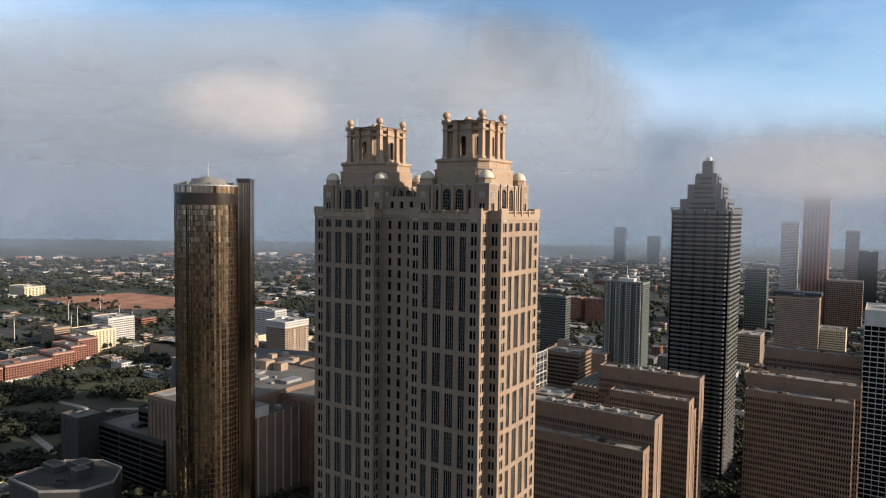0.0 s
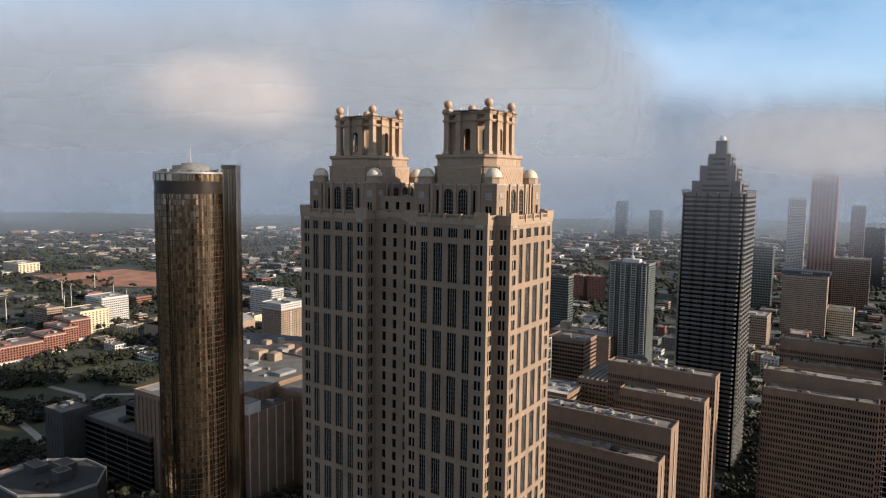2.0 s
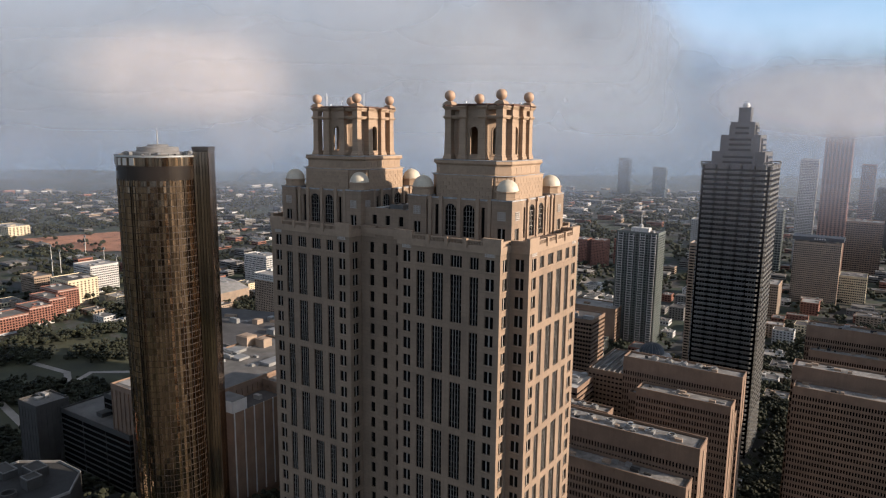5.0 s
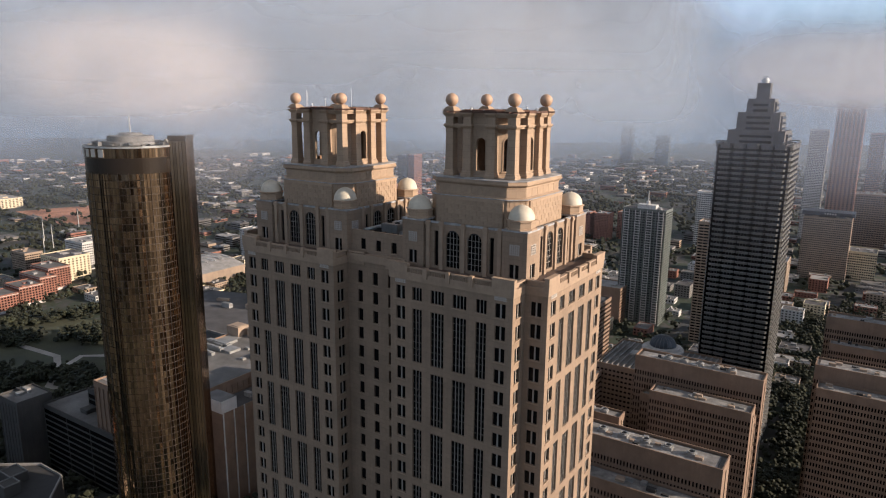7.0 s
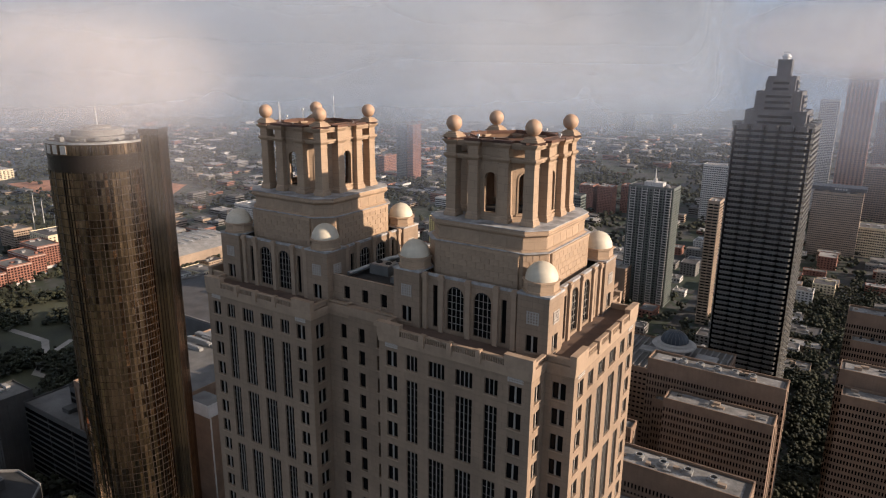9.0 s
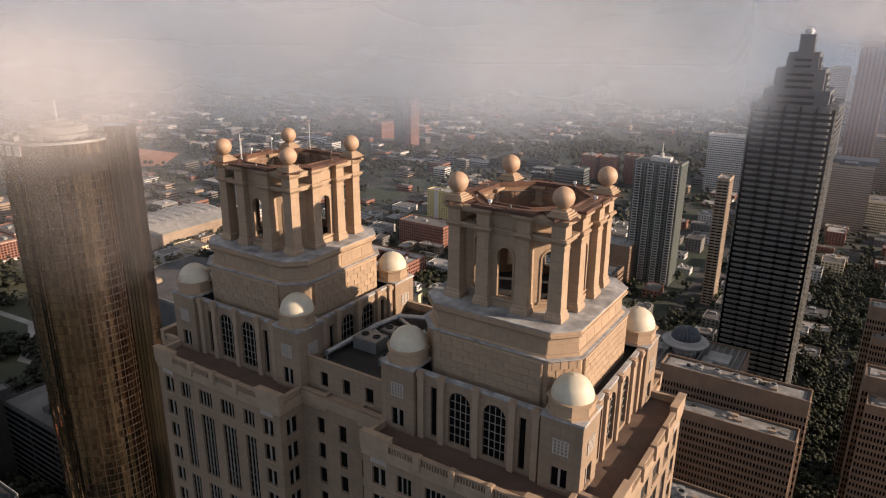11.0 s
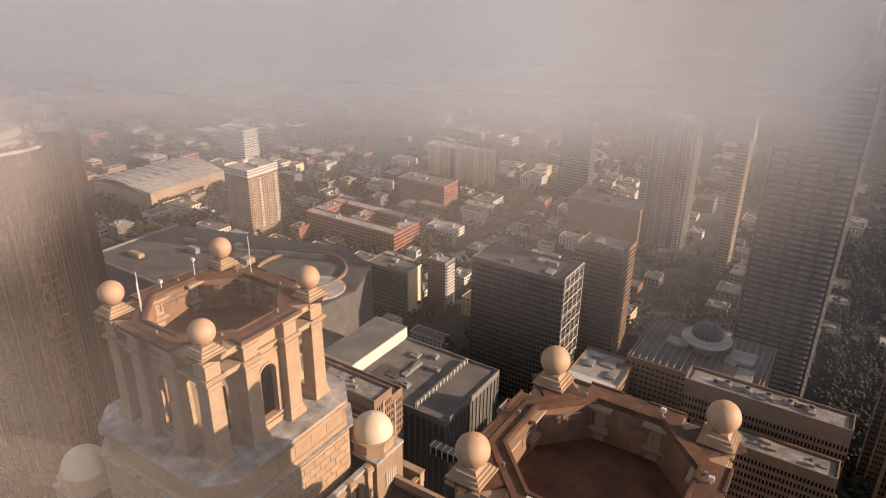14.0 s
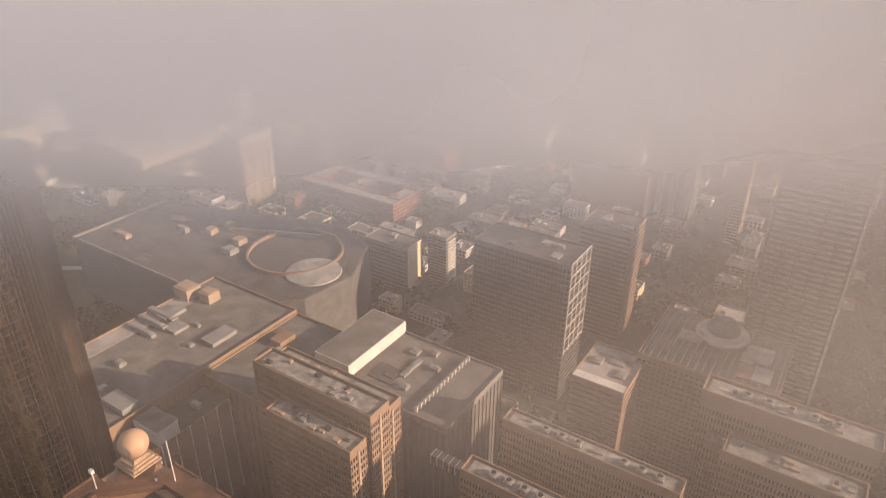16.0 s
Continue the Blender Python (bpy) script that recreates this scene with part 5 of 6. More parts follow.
block("hotel_block", "white rendered hotel block with small windows", -1136, -1086, 641, 688, 9, WHITE, WINDOW, ROOF_PALE, bay=3.4)
# dark glass low-rise beside the hotel
# their concrete is coloured dark in place of the shadow over them
block("striped_lowrise", "black low-rise with white floor stripes", -500, -420, 286, 330, 34, DARK_CONC, WINDOW, ROOF, bay=30, pier=0.3, band=0.7, floor_h=4, units=6)
block("striped_block", "black block with white floor stripes", -470, -405, 300, 345, 47, DARK_CONC, WINDOW, ROOF, bay=30, pier=0.3, band=0.7, floor_h=4)
block("ribbed_tower", "grey ribbed concrete stair tower", -524, -500, 270, 292, 40, DARK_CONC, DARK_CONC, ROOF, bay=4, pier=1.4, floor_h=60, units=3)
# dark wall and roof colours carry the shadow that lies here
low = thing("lowrise_building", -425, 230, "dark flat-roofed building with pale stepped parapets", "building")
outline = [(-28, 6), (-8, 20), (14, 20), (32, 4), (30, -14), (10, -30), (-26, -30)]
part("wall", G().prism(outline, 0, 29), DARK_CONC, low)
part("roof", G().prism([(x * 0.95, y * 0.95) for x, y in outline], 29, 29.3), DARK_ROOF, low)
part("parapet", G().ring(outline, [(x * 0.975, y * 0.975) for x, y in outline], 29, 30.4), ROOF_PALE, low)
for x, y, sx, sy, h in ((-4, 4, 12, 9, 5), (-18, -6, 14, 8, 4), (8, -4, 8, 8, 6)):
    hut = part("roof_hut", G().cube(x, y, 29.3, sx, sy, h), DARK_CONC, low)
    part("rim", G().ring([(x - sx / 2, y - sy / 2), (x + sx / 2, y - sy / 2), (x + sx / 2, y + sy / 2), (x - sx / 2, y + sy / 2)], [(x - sx / 2 + 0.5, y - sy / 2 + 0.5), (x + sx / 2 - 0.5, y - sy / 2 + 0.5), (x + sx / 2 - 0.5, y + sy / 2 - 0.5), (x - sx / 2 + 0.5, y + sy / 2 - 0.5)], 29.3 + h, 29.9 + h), GREY_CONC, hut)
part("round_well", G().ring([(4 * math.cos(a) + 8, 4 * math.sin(a) - 16) for a in [k * math.pi / 12 for k in range(24)]], [(3.2 * math.cos(a) + 8, 3.2 * math.sin(a) - 16) for a in [k * math.pi / 12 for k in range(24)]], 29.3, 31.5), DARK_CONC, low)

# invented blocks out of view behind the flight, added to darken the mirror glass
for x, y, wd, dp, z in ((60, -160, 50, 40, 120), (-120, -260, 60, 50, 170), (160, -330, 70, 60, 210), (-320, -300, 60, 60, 140), (20, -520, 80, 60, 240), (330, -240, 60, 60, 150), (-520, -160, 60, 50, 110)):
    block("office_tower", "dark concrete office tower with plain windows", x - wd / 2, x + wd / 2, y - dp / 2, y + dp / 2, z, DARK_CONC, WINDOW, ROOF, bay=4, pier=1.4, band=1.6, units=2)

# ---- ground, roads, parks ----
g = G()
steps = [-4600, -600, 0, 300, 440] + [440 + 10 * k for k in range(1, 13)] + [700, 1000, 1500, 2200, 3200, 4700]
for p, q in zip(steps, steps[1:]):
    g.face(*[(f * AX + u * AY, f * AY - u * AX, gz(f * AX, f * AY)) for f, u in ((p, -4600), (p, 4600), (q, 4600), (q, -4600))])
tagged(part("ground", g, None), "hazy wooded city ground reaching the horizon", "ground", kind="structure")
gm = bpy.data.materials.new("city_ground")
gm.use_nodes = True
n = Nodes(gm.node_tree)
pos = n.add("ShaderNodeTexCoord").outputs["Object"]
patch = n.noise(pos, 0.006, 6.0, 0.6)
lots = n.add("ShaderNodeTexVoronoi", dict(feature="F1", distance="CHEBYCHEV"), Vector=n.scaled(pos, 0.022, 0.022, 0.022)).outputs["Color"]
lotv = n.add("ShaderNodeSeparateColor", Color=lots).outputs[0]
green = n.mix(n.noise(pos, 0.05, 4.0), (0.013, 0.023, 0.014), (0.032, 0.043, 0.024))
grey = n.mix(lotv, (0.015, 0.017, 0.017), (0.055, 0.054, 0.052))
town = n.ramp(n.math("ADD", patch, n.math("MULTIPLY", lotv, 0.25)), [(0.62, 0.0), (0.70, 1.0)])
colour = n.mix(town, green, grey)
n.add("ShaderNodeOutputMaterial", Surface=n.add("ShaderNodeBsdfPrincipled", Base_Color=colour, Roughness=0.95))
bpy.data.objects["ground"].data.materials.clear()
bpy.data.objects["ground"].data.materials.append(gm)


def road(pts, wide, mat=ASPHALT, label="dark asphalt street", name="road", lift=0.06):
    g = G()
    P = []
    for (xa, ya), (xb, yb) in zip(pts, pts[1:]):
        n = max(1, int(math.hypot(xb - xa, yb - ya) / 25))
        P += [Vector((xa + (xb - xa) * k / n, ya + (yb - ya) * k / n, 0)) for k in range(n)]
    P.append(Vector((*pts[-1], 0)))
    edge = []
    for i, p in enumerate(P):
        d = (P[min(i + 1, len(P) - 1)] - P[max(i - 1, 0)]).normalized()
        s = Vector((-d.y, d.x, 0)) * wide / 2
        edge.append((p + s, p - s))
    for (a, b), (c, d) in zip(edge, edge[1:]):
        g.solid([(*v.xy, gz(v.x, v.y) + z) for z in (-0.5, lift) for v in (a, b, d, c)], [(4, 7, 6, 5), (0, 1, 2, 3), (0, 4, 5, 1), (2, 6, 7, 3), (1, 5, 6, 2), (3, 7, 4, 0)])
    return tagged(part(name, g, mat), label, "road", kind="structure")


STREETS_Y = [(-85, 16), (-237, 18), (-345, 14), (-470, 14), (-610, 12), (-760, 12), (0, 14), (60, 14)]
STREETS_X = [(270, 14), (372, 12), (448, 16), (600, 14), (730, 14), (960, 14), (1110, 14)]
for i, (x, wd) in enumerate(STREETS_Y):
    road([(x, -200), (x, 1900)], wd, lift=0.06 + 0.01 * i)
for i, (y, wd) in enumerate(STREETS_X):
    road([(-1400, y), (200, y)], wd, lift=0.2 + 0.01 * i)
road([(-620, 1400), (-430, 1130), (-380, 1000), (-390, 860), (-460, 730)], 26, PAVING, "pale curving motorway", lift=0.32)
road([(-420, 1300), (-360, 1120), (-330, 980), (-350, 850)], 14, PAVING, "pale motorway slip road", lift=0.34)
road([(-1500, 560), (-1150, 640), (-900, 700), (-600, 740)], 18, ASPHALT, "wide street through the lowlands", lift=0.36)
# park with paths
tagged(part("lawn", G().prism([(-940, 300), (-640, 280), (-570, 380), (-600, 500), (-790, 540), (-930, 470)], -35.5, -34.55), GRASS), "dry brownish-green park lawn", "lawn", kind="structure")
for i, pts in enumerate((((-820, 420), (-760, 425), (-720, 405), (-690, 380), (-640, 390)), ((-720, 405), (-740, 440), (-700, 470)), ((-860, 340), (-760, 350), (-650, 330)))):
    road(pts, 7, PAVING, "pale park path", "path", lift=0.5 + 0.02 * i)
for x, y in ((-1290, 700), (-1250, 760), (-1200, 640), (-1160, 730), (-1110, 650), (-1420, 820), (-1360, 720), (-1230, 560)):
    pole = thing("floodlight_mast", x, y, "tall pale steel floodlight mast", "mast", "floodlight masts", z=-35.0)
    part("pole", G().lathe([(0.9, 0), (0.5, 42)], 8), WHITE, pole)
    part("lamp_rack", G().box(-3, 3, -0.4, 0.4, 40, 44), UNIT, pole)
part("clay_field", G().prism([(-1760, 860), (-1500, 830), (-1330, 980), (-1420, 1090), (-1700, 1060)], -35.5, -34.5), CLAY)
tagged(bpy.data.objects["clay_field"], "bare orange clay building site", "field", kind="structure")
tagged(part("sports_field", G().prism([(-1330, 640), (-1080, 640), (-1080, 720), (-1330, 720)], -35.5, -34.5), GRASS), "green sports field", "field", kind="structure")

# ---- low city all round: each house its own thing ----
taken = []
for o in list(scene.objects):
    if o.parent is None and o.type == "EMPTY":
        xs = [(o.matrix_basis @ c.matrix_basis @ Vector(b)) for c in o.children if c.type == "MESH" for b in c.bound_box]
        if xs:
            taken.append((min(p.x for p in xs) - 6, max(p.x for p in xs) + 6, min(p.y for p in xs) - 6, max(p.y for p in xs) + 6))


def free(x0, x1, y0, y1):
    if any(x0 < b and x1 > a and y0 < d and y1 > c for a, b, c, d in taken):
        return False
    if any(x0 < x + wd / 2 + 2 and x1 > x - wd / 2 - 2 for x, wd in STREETS_Y) and y0 < 1900 or any(y0 < y + wd / 2 + 2 and y1 > y - wd / 2 - 2 for y, wd in STREETS_X):
        return False
    return True


rc = random.Random(11)
KINDS = [(BRICK, "low red brick building", WINDOW), (PRECAST_PALE, "low tan building", WINDOW), (GREY_CONC, "low grey concrete building", WINDOW), (WHITE, "low white building", WINDOW), (WHITE, "low white-walled building", WINDOW), (GREY_CONC, "low plain grey building", WINDOW), (CREAM, "low cream building", WINDOW)]
made = joined = 0
FAR_MATS = [BRICK, PRECAST_PALE, GREY_CONC, WHITE, CREAM, ROOF_PALE, ROOF, ROOF_DARK, WINDOW]
far_town = G()
for k in range(16000):
    if made >= 285 and joined >= 850:
        break
    dist = rc.uniform(430, 1500) if rc.random() < 0.4 else rc.uniform(1250, 3500)
    a = radians(33.2) + radians(rc.uniform(-38, 38))
    x, y = -dist * math.sin(a), dist * math.cos(a)
    if -960 < x < -540 and 230 < y < 560 or -1780 < x < -1300 and 820 < y < 1100:
        continue
    if dist > 1250 and noise.noise(Vector((x * 0.0028, y * 0.0028, 9.1))) < rc.uniform(-0.45, 0.35):
        continue
    size = 0.8 + dist / 3600
    wd, dp = rc.uniform(12, 38) * size, rc.uniform(10, 28) * size
    base = gz(x, y)
    hh = rc.choice((6, 7, 8, 9, 11, 14, 18)) * (1.0 if dist < 1600 else 0.8)
    if made >= 285 and dist < 1250 or not free(x - wd / 2, x + wd / 2, y - dp / 2, y + dp / 2):
        continue
    wall, label, pane = rc.choice(KINDS)
    roof = rc.choice((ROOF_PALE, ROOF, ROOF, ROOF_DARK, ROOF_PALE))
    if dist < 1250:
        taken.append((x - wd / 2 - 5, x + wd / 2 + 5, y - dp / 2 - 5, y + dp / 2 + 5))
        block("low_building", label + (" with a pale flat roof" if roof is ROOF_PALE else " with a dark flat roof"), x - wd / 2, x + wd / 2, y - dp / 2, y + dp / 2, base + hh, wall, pane, roof,
              floor_h=3.4, bay=4.2, pier=2.0, band=1.4, units=rc.choice((1, 2, 3)), top=1.0, parapet=0.6)
        made += 1
    elif joined < 850:
        wall, roof = rc.choice((BRICK, PRECAST_PALE, GREY_CONC, GREY_CONC, WHITE)), rc.choice((ROOF_PALE, ROOF, ROOF, ROOF_DARK))
        taken.append((x - wd / 2 - 4, x + wd / 2 + 4, y - dp / 2 - 4, y + dp / 2 + 4))
        far_town.slot = FAR_MATS.index(wall)
        far_town.box(x - wd / 2, x + wd / 2, y - dp / 2, y + dp / 2, base, base + hh)
        far_town.slot = FAR_MATS.index(roof)
        far_town.box(x - wd / 2 + 0.6, x + wd / 2 - 0.6, y - dp / 2 + 0.6, y + dp / 2 - 0.6, base + hh, base + hh + 0.4)
        far_town.cube(x + wd * rc.uniform(-0.3, 0.3), y + dp * rc.uniform(-0.3, 0.3), base + hh + 0.4, wd * 0.2, dp * 0.2, 2.0)
        far_town.slot = 8
        for f in range(int(hh // 4)):
            far_town.box(x - wd / 2 - 0.1, x + wd / 2 + 0.1, y - dp / 2 - 0.1, y + dp / 2 + 0.1, base + 1.2 + 4 * f, base + 2.9 + 4 * f)
        joined += 1
tagged(part("far_houses", far_town, FAR_MATS), "low pale houses scattered in the far woods", "houses", kind="stuff")

# ---- woods and street trees ----
ico = bmesh.new()
bmesh.ops.create_icosphere(ico, subdivisions=1, radius=1.0)
ICO_V = [v.co.copy() for v in ico.verts]
ICO_F = [tuple(v.index for v in f.verts) for f in ico.faces]
ico.free()


def clump(g, x, y, z, r, rr):
    k = len(g.v)
    z += gz(x, y)
    sq = rr.uniform(0.65, 0.95)
    g.v += [(x + v.x * r * rr.uniform(0.7, 1.2), y + v.y * r * rr.uniform(0.7, 1.2), z + v.z * r * sq * rr.uniform(0.7, 1.2)) for v in ICO_V]
    g.f += [tuple(k + i for i in f) for f in ICO_F]
    g.m += [0] * len(ICO_F)


rt = random.Random(23)
woods = G()


def plant(tries, near, far, clumps, bushy):
    for k in range(tries):
        dist = near + (far - near) * rt.random() ** 0.8
        a = radians(33.2) + radians(rt.uniform(-42, 42))
        x, y = -dist * math.sin(a), dist * math.cos(a)
        park = -960 < x < -540 and 240 < y < 560
        if park and noise.noise(Vector((x * 0.014, y * 0.014, 4.2))) < -0.12:
            continue
        if not park and noise.noise(Vector((x * 0.005, y * 0.005, 1.7))) < rt.uniform(-0.6, 0.3):
            continue
        if any(c0 + 3 < x < c1 - 3 and d0 + 3 < y < d1 - 3 for c0, c1, d0, d1 in taken):
            continue
        if -1780 < x < -1320 and 830 < y < 1090 and rt.random() < 0.9:
            continue
        if dist < 1100 and any(abs(x - s) < wd / 2 - 1 for s, wd in STREETS_Y):
            continue
        s = 1 + dist / 2600
        tall = rt.uniform(0.7, 1.3)
        for q in range(clumps):
            clump(woods, x + rt.gauss(0, bushy) * s, y + rt.gauss(0, bushy) * s, rt.uniform(2.5, 9) * tall, rt.uniform(1.1, 2.4) * s * (1.0 if clumps > 4 else 1.5), rt)


def grove(count, x0, x1, y0, y1, least):
    """Close-standing trees, in masses with clearings."""
    for k in range(count):
        x, y = rt.uniform(x0, x1), rt.uniform(y0, y1)
        if noise.noise(Vector((x * 0.014, y * 0.014, 4.2))) < least or any(c0 + 3 < x < c1 - 3 and d0 + 3 < y < d1 - 3 for c0, c1, d0, d1 in taken):
            continue
        tall = rt.uniform(0.8, 1.4)
        for q in range(9):
            clump(woods, x + rt.gauss(0, 2.4), y + rt.gauss(0, 2.4), rt.uniform(2.5, 10) * tall, rt.uniform(0.9, 2.2), rt)


grove(2600, -950, -540, 240, 560, -0.02)
grove(1100, -660, -450, 120, 300, -0.25)
grove(700, -100, -68, 330, 720, -0.9)
grove(900, -140, -20, 700, 1150, -0.25)
grove(500, -240, -150, 560, 800, -0.2)
plant(7000, 420, 1150, 7, 2.3)
plant(13000, 1150, 3300, 3, 3.2)
tagged(part("woods", woods, LEAF), "dark green tree crowns over the city", "trees", kind="stuff")

# ---- mist: thin torn veils of cloud, lit by the sun and the sky ----
SUN_WAY = Vector((math.cos(SUN_EL) * math.cos(SUN_AZ), math.cos(SUN_EL) * math.sin(SUN_AZ), math.sin(SUN_EL)))
SCATTER = (SUN_WAY + Vector((0, 0, 0.9))).normalized()


def mist(name, thick, scale, low, high, seed, tone, limits=(), round_to=None):
    """A veil that lets most light through; its thickness follows broad and fine noise.
    limits: (axis, from, to; U runs across the flight), where it grows from nothing to full; round_to: half width and height, towards which it thins out."""
    m = bpy.data.materials.new(name)
    m.use_nodes = True
    n = Nodes(m.node_tree)
    pos = n.add("ShaderNodeTexCoord").outputs["Object"]
    shift = n.add("ShaderNodeVectorMath", dict(operation="ADD"))
    n.put(shift, "0", pos)
    shift.inputs[1].default_value = (seed * 913.0, seed * 377.0, seed * 51.0)
    a = n.noise(shift.outputs[0], scale, 4.0, 0.5)
    f = n.math("MULTIPLY", n.ramp(a, [(low, 0.0), (high, 1.0)]), thick)
    sep = n.add("ShaderNodeSeparateXYZ", Vector=pos)

    def grow(value, v0, v1):
        r = n.add("ShaderNodeMapRange", dict(interpolation_type="SMOOTHSTEP"))
        n.put(r, "0", value)
        r.inputs[1].default_value, r.inputs[2].default_value = v0, v1
        return r.outputs[0]

    across = n.add("ShaderNodeVectorMath", dict(operation="DOT_PRODUCT"))
    n.put(across, "0", pos)
    across.inputs[1].default_value = (AY, -AX, 0.0)
    for axis, v0, v1 in limits:
        f = n.math("MULTIPLY", f, grow(across.outputs["Value"] if axis == "U" else sep.outputs[axis], v0, v1))
    if round_to:
        out = n.add("ShaderNodeVectorMath", dict(operation="LENGTH"))
        n.put(out, "0", n.scaled(pos, 1 / round_to[0], 0, 1 / round_to[1]))
        f = n.math("MULTIPLY", f, grow(out.outputs["Value"], 1.0, 0.35))
    # mist scatters light whichever way the veil lies
    body = n.add("ShaderNodeAddShader")
    for slot, kind, s in (("0", "ShaderNodeBsdfDiffuse", 1), ("1", "ShaderNodeBsdfTranslucent", -1)):
        half = n.add(kind, Color=(*tone, 1))
        n.put(half, "Normal", n.add("ShaderNodeCombineXYZ", X=SCATTER.x * s, Y=SCATTER.y * s, Z=SCATTER.z * s))
        n.put(body, slot, half)
    mixed = n.add("ShaderNodeMixShader", Fac=f)
    n.put(mixed, "1", n.add("ShaderNodeBsdfTransparent"))
    n.put(mixed, "2", body)
    n.add("ShaderNodeOutputMaterial", Surface=mixed)
    return m


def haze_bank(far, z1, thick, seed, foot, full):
    """A long flat sheet across the valley in place of distance haze: little near the ground, thick at cloud height,
    gone at its top.
    """
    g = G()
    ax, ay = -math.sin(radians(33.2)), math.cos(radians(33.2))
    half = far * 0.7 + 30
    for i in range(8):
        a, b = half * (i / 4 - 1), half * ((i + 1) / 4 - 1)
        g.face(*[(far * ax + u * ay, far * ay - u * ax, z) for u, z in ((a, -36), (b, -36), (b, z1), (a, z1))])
    # the haze's tint by distance is put into the tone: paler near, bluer far
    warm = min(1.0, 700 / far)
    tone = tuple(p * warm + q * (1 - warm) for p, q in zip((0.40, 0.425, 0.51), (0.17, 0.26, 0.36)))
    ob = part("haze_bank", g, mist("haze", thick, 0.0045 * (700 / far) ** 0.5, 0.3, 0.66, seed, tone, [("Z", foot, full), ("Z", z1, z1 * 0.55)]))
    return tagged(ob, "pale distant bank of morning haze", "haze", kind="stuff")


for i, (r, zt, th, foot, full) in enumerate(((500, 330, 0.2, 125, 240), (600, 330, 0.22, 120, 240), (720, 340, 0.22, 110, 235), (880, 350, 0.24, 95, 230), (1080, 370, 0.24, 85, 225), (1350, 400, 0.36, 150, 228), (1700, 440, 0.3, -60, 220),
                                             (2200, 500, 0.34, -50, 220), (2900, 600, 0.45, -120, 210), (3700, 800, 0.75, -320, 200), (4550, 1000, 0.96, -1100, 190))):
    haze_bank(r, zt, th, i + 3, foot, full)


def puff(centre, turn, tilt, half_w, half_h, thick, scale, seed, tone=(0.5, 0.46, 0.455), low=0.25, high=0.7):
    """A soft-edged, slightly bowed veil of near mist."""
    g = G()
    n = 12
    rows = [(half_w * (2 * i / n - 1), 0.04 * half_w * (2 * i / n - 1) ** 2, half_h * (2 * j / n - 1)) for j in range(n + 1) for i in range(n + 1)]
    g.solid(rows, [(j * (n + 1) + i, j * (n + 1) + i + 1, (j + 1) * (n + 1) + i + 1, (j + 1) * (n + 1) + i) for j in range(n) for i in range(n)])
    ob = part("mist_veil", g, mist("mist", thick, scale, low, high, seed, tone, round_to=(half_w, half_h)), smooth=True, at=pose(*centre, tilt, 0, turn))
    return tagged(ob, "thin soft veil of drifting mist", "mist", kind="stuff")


def cloud_layer(far, base, full, top, thick, seed):
    """One slice of the cloud layer beyond the crowns: torn below, thickest at its middle."""
    g = G()
    half = far * 0.75
    for i in range(6):
        a, b = half * (i / 3 - 1), half * ((i + 1) / 3 - 1)
        g.face(*[(far * AX + u * AY, far * AY - u * AX, z) for u, z in ((a, base - 12), (b, base - 12), (b, top), (a, top))])
    ob = part("cloud_layer", g, mist("cloud", thick, 0.011, 0.22, 0.55, seed, (0.395, 0.44, 0.51), [("Z", base - 9, full), ("Z", top, top - 14), ("U", 0.52 * (far - 161), 0.4 * (far - 161))]))
    return tagged(ob, "torn slice of low morning cloud", "mist", kind="stuff")


# the cloud layer that the flight climbs into: its base lies above the crowns
for k, r in enumerate((280, 292, 306, 322, 340, 362, 388, 418, 452)):
    base = max(214.0, 242 - 0.27 * (r - 287))
    cloud_layer(r, base, base + 19, 286, 0.38, k + 120)
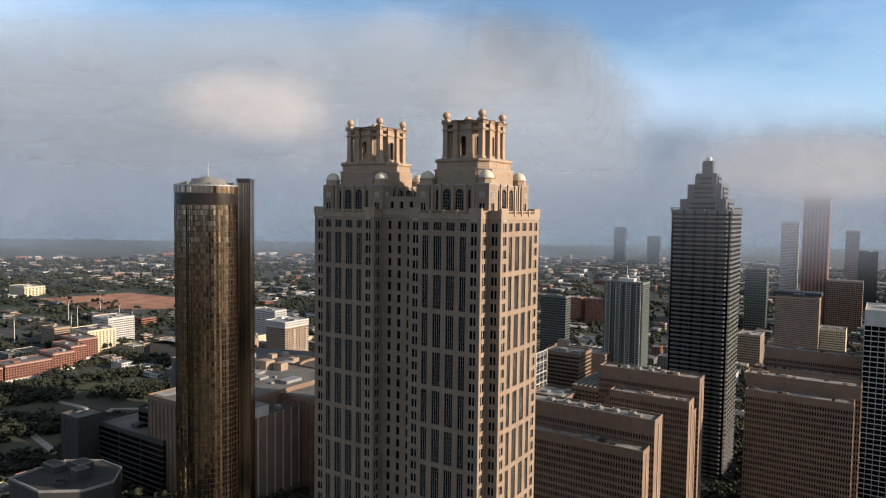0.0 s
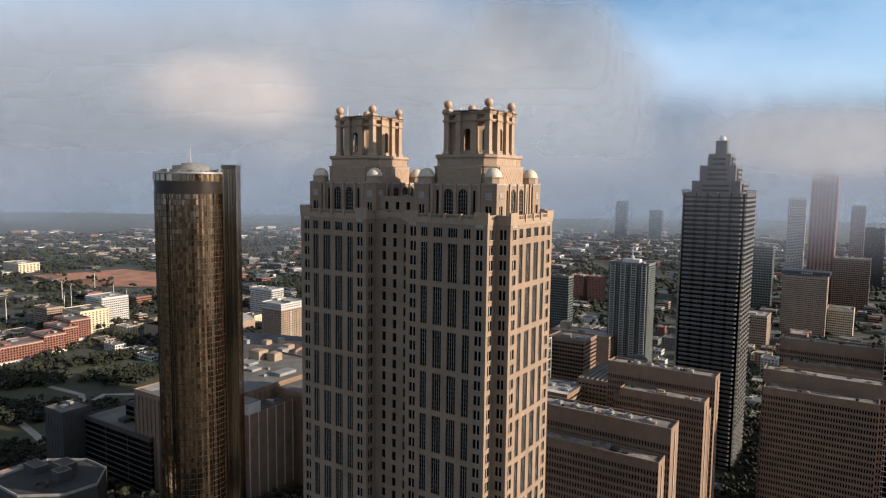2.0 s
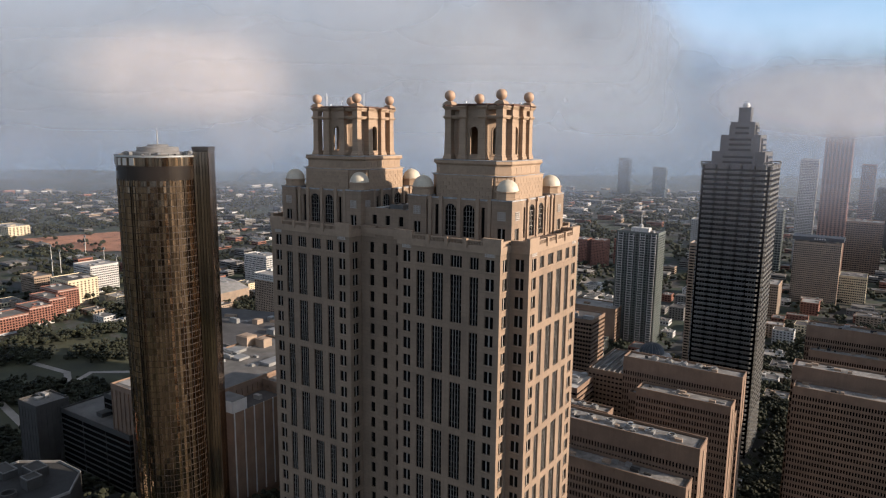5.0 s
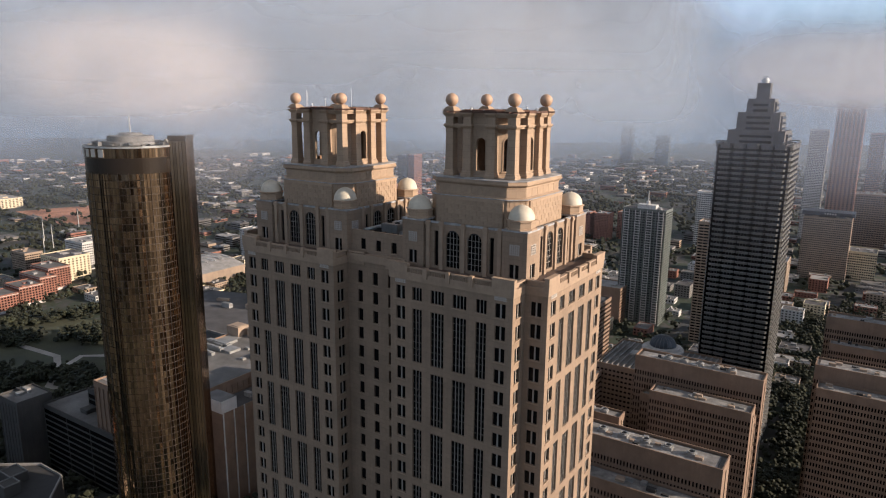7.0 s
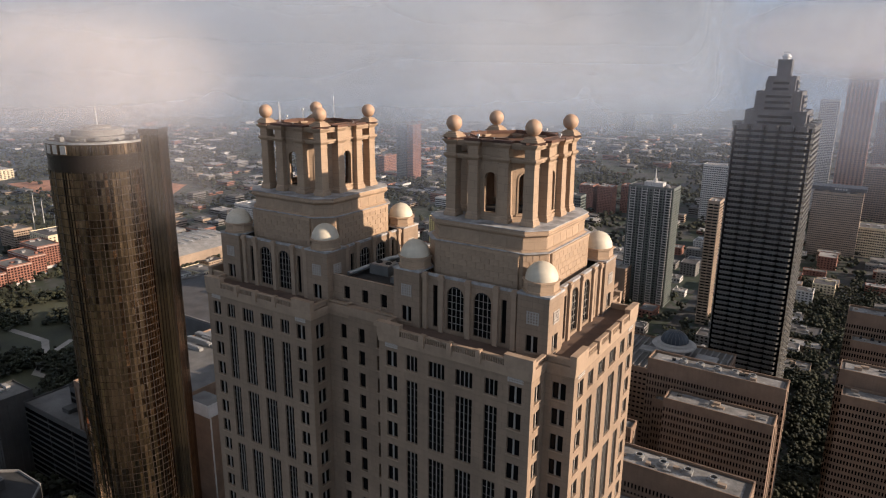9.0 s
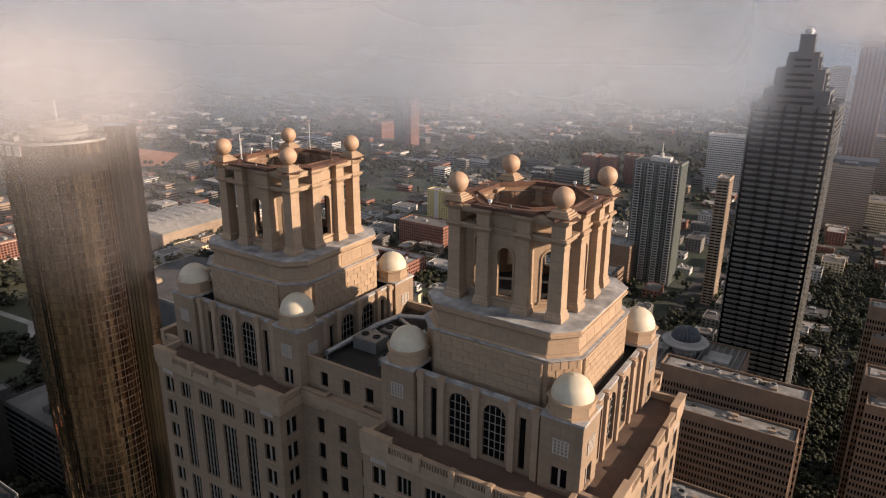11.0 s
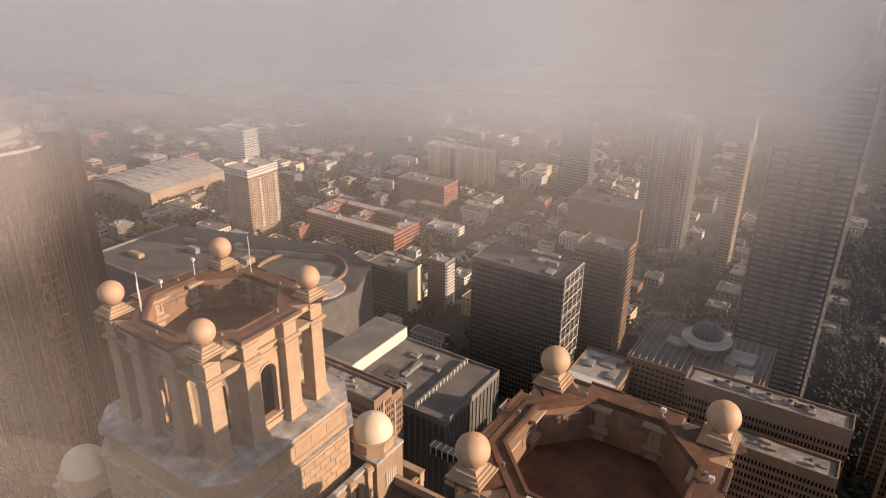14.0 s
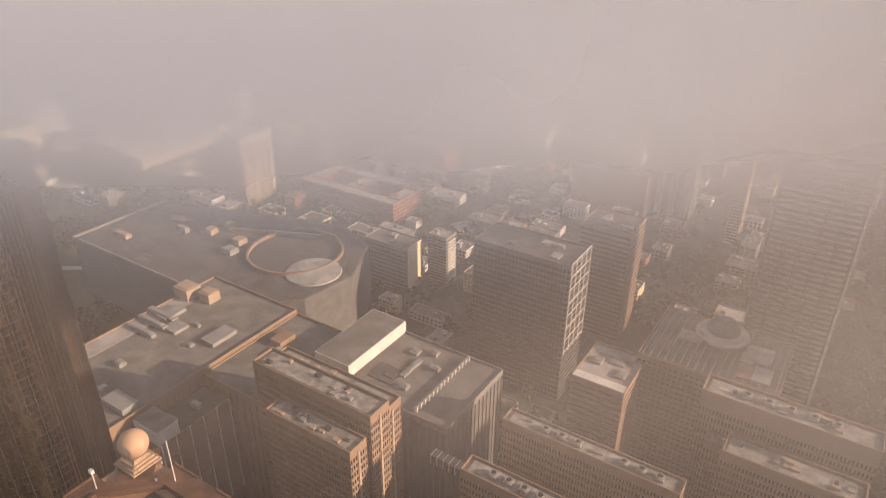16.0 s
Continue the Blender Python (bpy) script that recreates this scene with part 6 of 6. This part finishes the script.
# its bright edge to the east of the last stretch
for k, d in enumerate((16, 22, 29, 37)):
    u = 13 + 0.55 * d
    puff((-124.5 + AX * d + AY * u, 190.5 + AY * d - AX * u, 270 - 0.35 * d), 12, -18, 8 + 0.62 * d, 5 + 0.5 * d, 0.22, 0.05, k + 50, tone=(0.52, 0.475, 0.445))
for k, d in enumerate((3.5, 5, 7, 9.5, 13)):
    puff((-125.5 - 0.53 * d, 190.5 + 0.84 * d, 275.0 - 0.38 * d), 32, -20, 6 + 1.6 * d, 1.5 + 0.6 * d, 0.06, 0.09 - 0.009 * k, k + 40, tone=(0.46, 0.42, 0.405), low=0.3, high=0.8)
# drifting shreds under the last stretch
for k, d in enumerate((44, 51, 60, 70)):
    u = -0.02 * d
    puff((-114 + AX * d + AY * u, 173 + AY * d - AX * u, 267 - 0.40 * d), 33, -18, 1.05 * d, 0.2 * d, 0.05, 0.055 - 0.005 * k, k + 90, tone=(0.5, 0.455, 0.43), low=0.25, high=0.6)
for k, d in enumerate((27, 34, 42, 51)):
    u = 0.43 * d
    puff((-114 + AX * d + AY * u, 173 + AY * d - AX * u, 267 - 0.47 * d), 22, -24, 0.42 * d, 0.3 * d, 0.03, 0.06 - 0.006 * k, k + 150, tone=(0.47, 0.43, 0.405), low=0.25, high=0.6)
# the cloud round the far red tower's head
for k in range(2):
    f, u = 1180 + 60 * k, 650 + 20 * k
    puff((f * AX + u * AY, f * AY - u * AX, 285), 33, 0, 300, 80, 0.85, 0.006, k + 140, tone=(0.48, 0.49, 0.53), low=0.2, high=0.6)
# shreds between the crowns and the hotel tower
for k in range(3):
    puff((-200 - 10 * k, 180 + 4 * k, 240 - k), 62, 0, 38, 17, 0.3, 0.035, k + 60)
    puff((-173 - 5 * k, 179 + 2.5 * k, 234), 64, 0, 18, 32, 0.06, 0.05, k + 70)
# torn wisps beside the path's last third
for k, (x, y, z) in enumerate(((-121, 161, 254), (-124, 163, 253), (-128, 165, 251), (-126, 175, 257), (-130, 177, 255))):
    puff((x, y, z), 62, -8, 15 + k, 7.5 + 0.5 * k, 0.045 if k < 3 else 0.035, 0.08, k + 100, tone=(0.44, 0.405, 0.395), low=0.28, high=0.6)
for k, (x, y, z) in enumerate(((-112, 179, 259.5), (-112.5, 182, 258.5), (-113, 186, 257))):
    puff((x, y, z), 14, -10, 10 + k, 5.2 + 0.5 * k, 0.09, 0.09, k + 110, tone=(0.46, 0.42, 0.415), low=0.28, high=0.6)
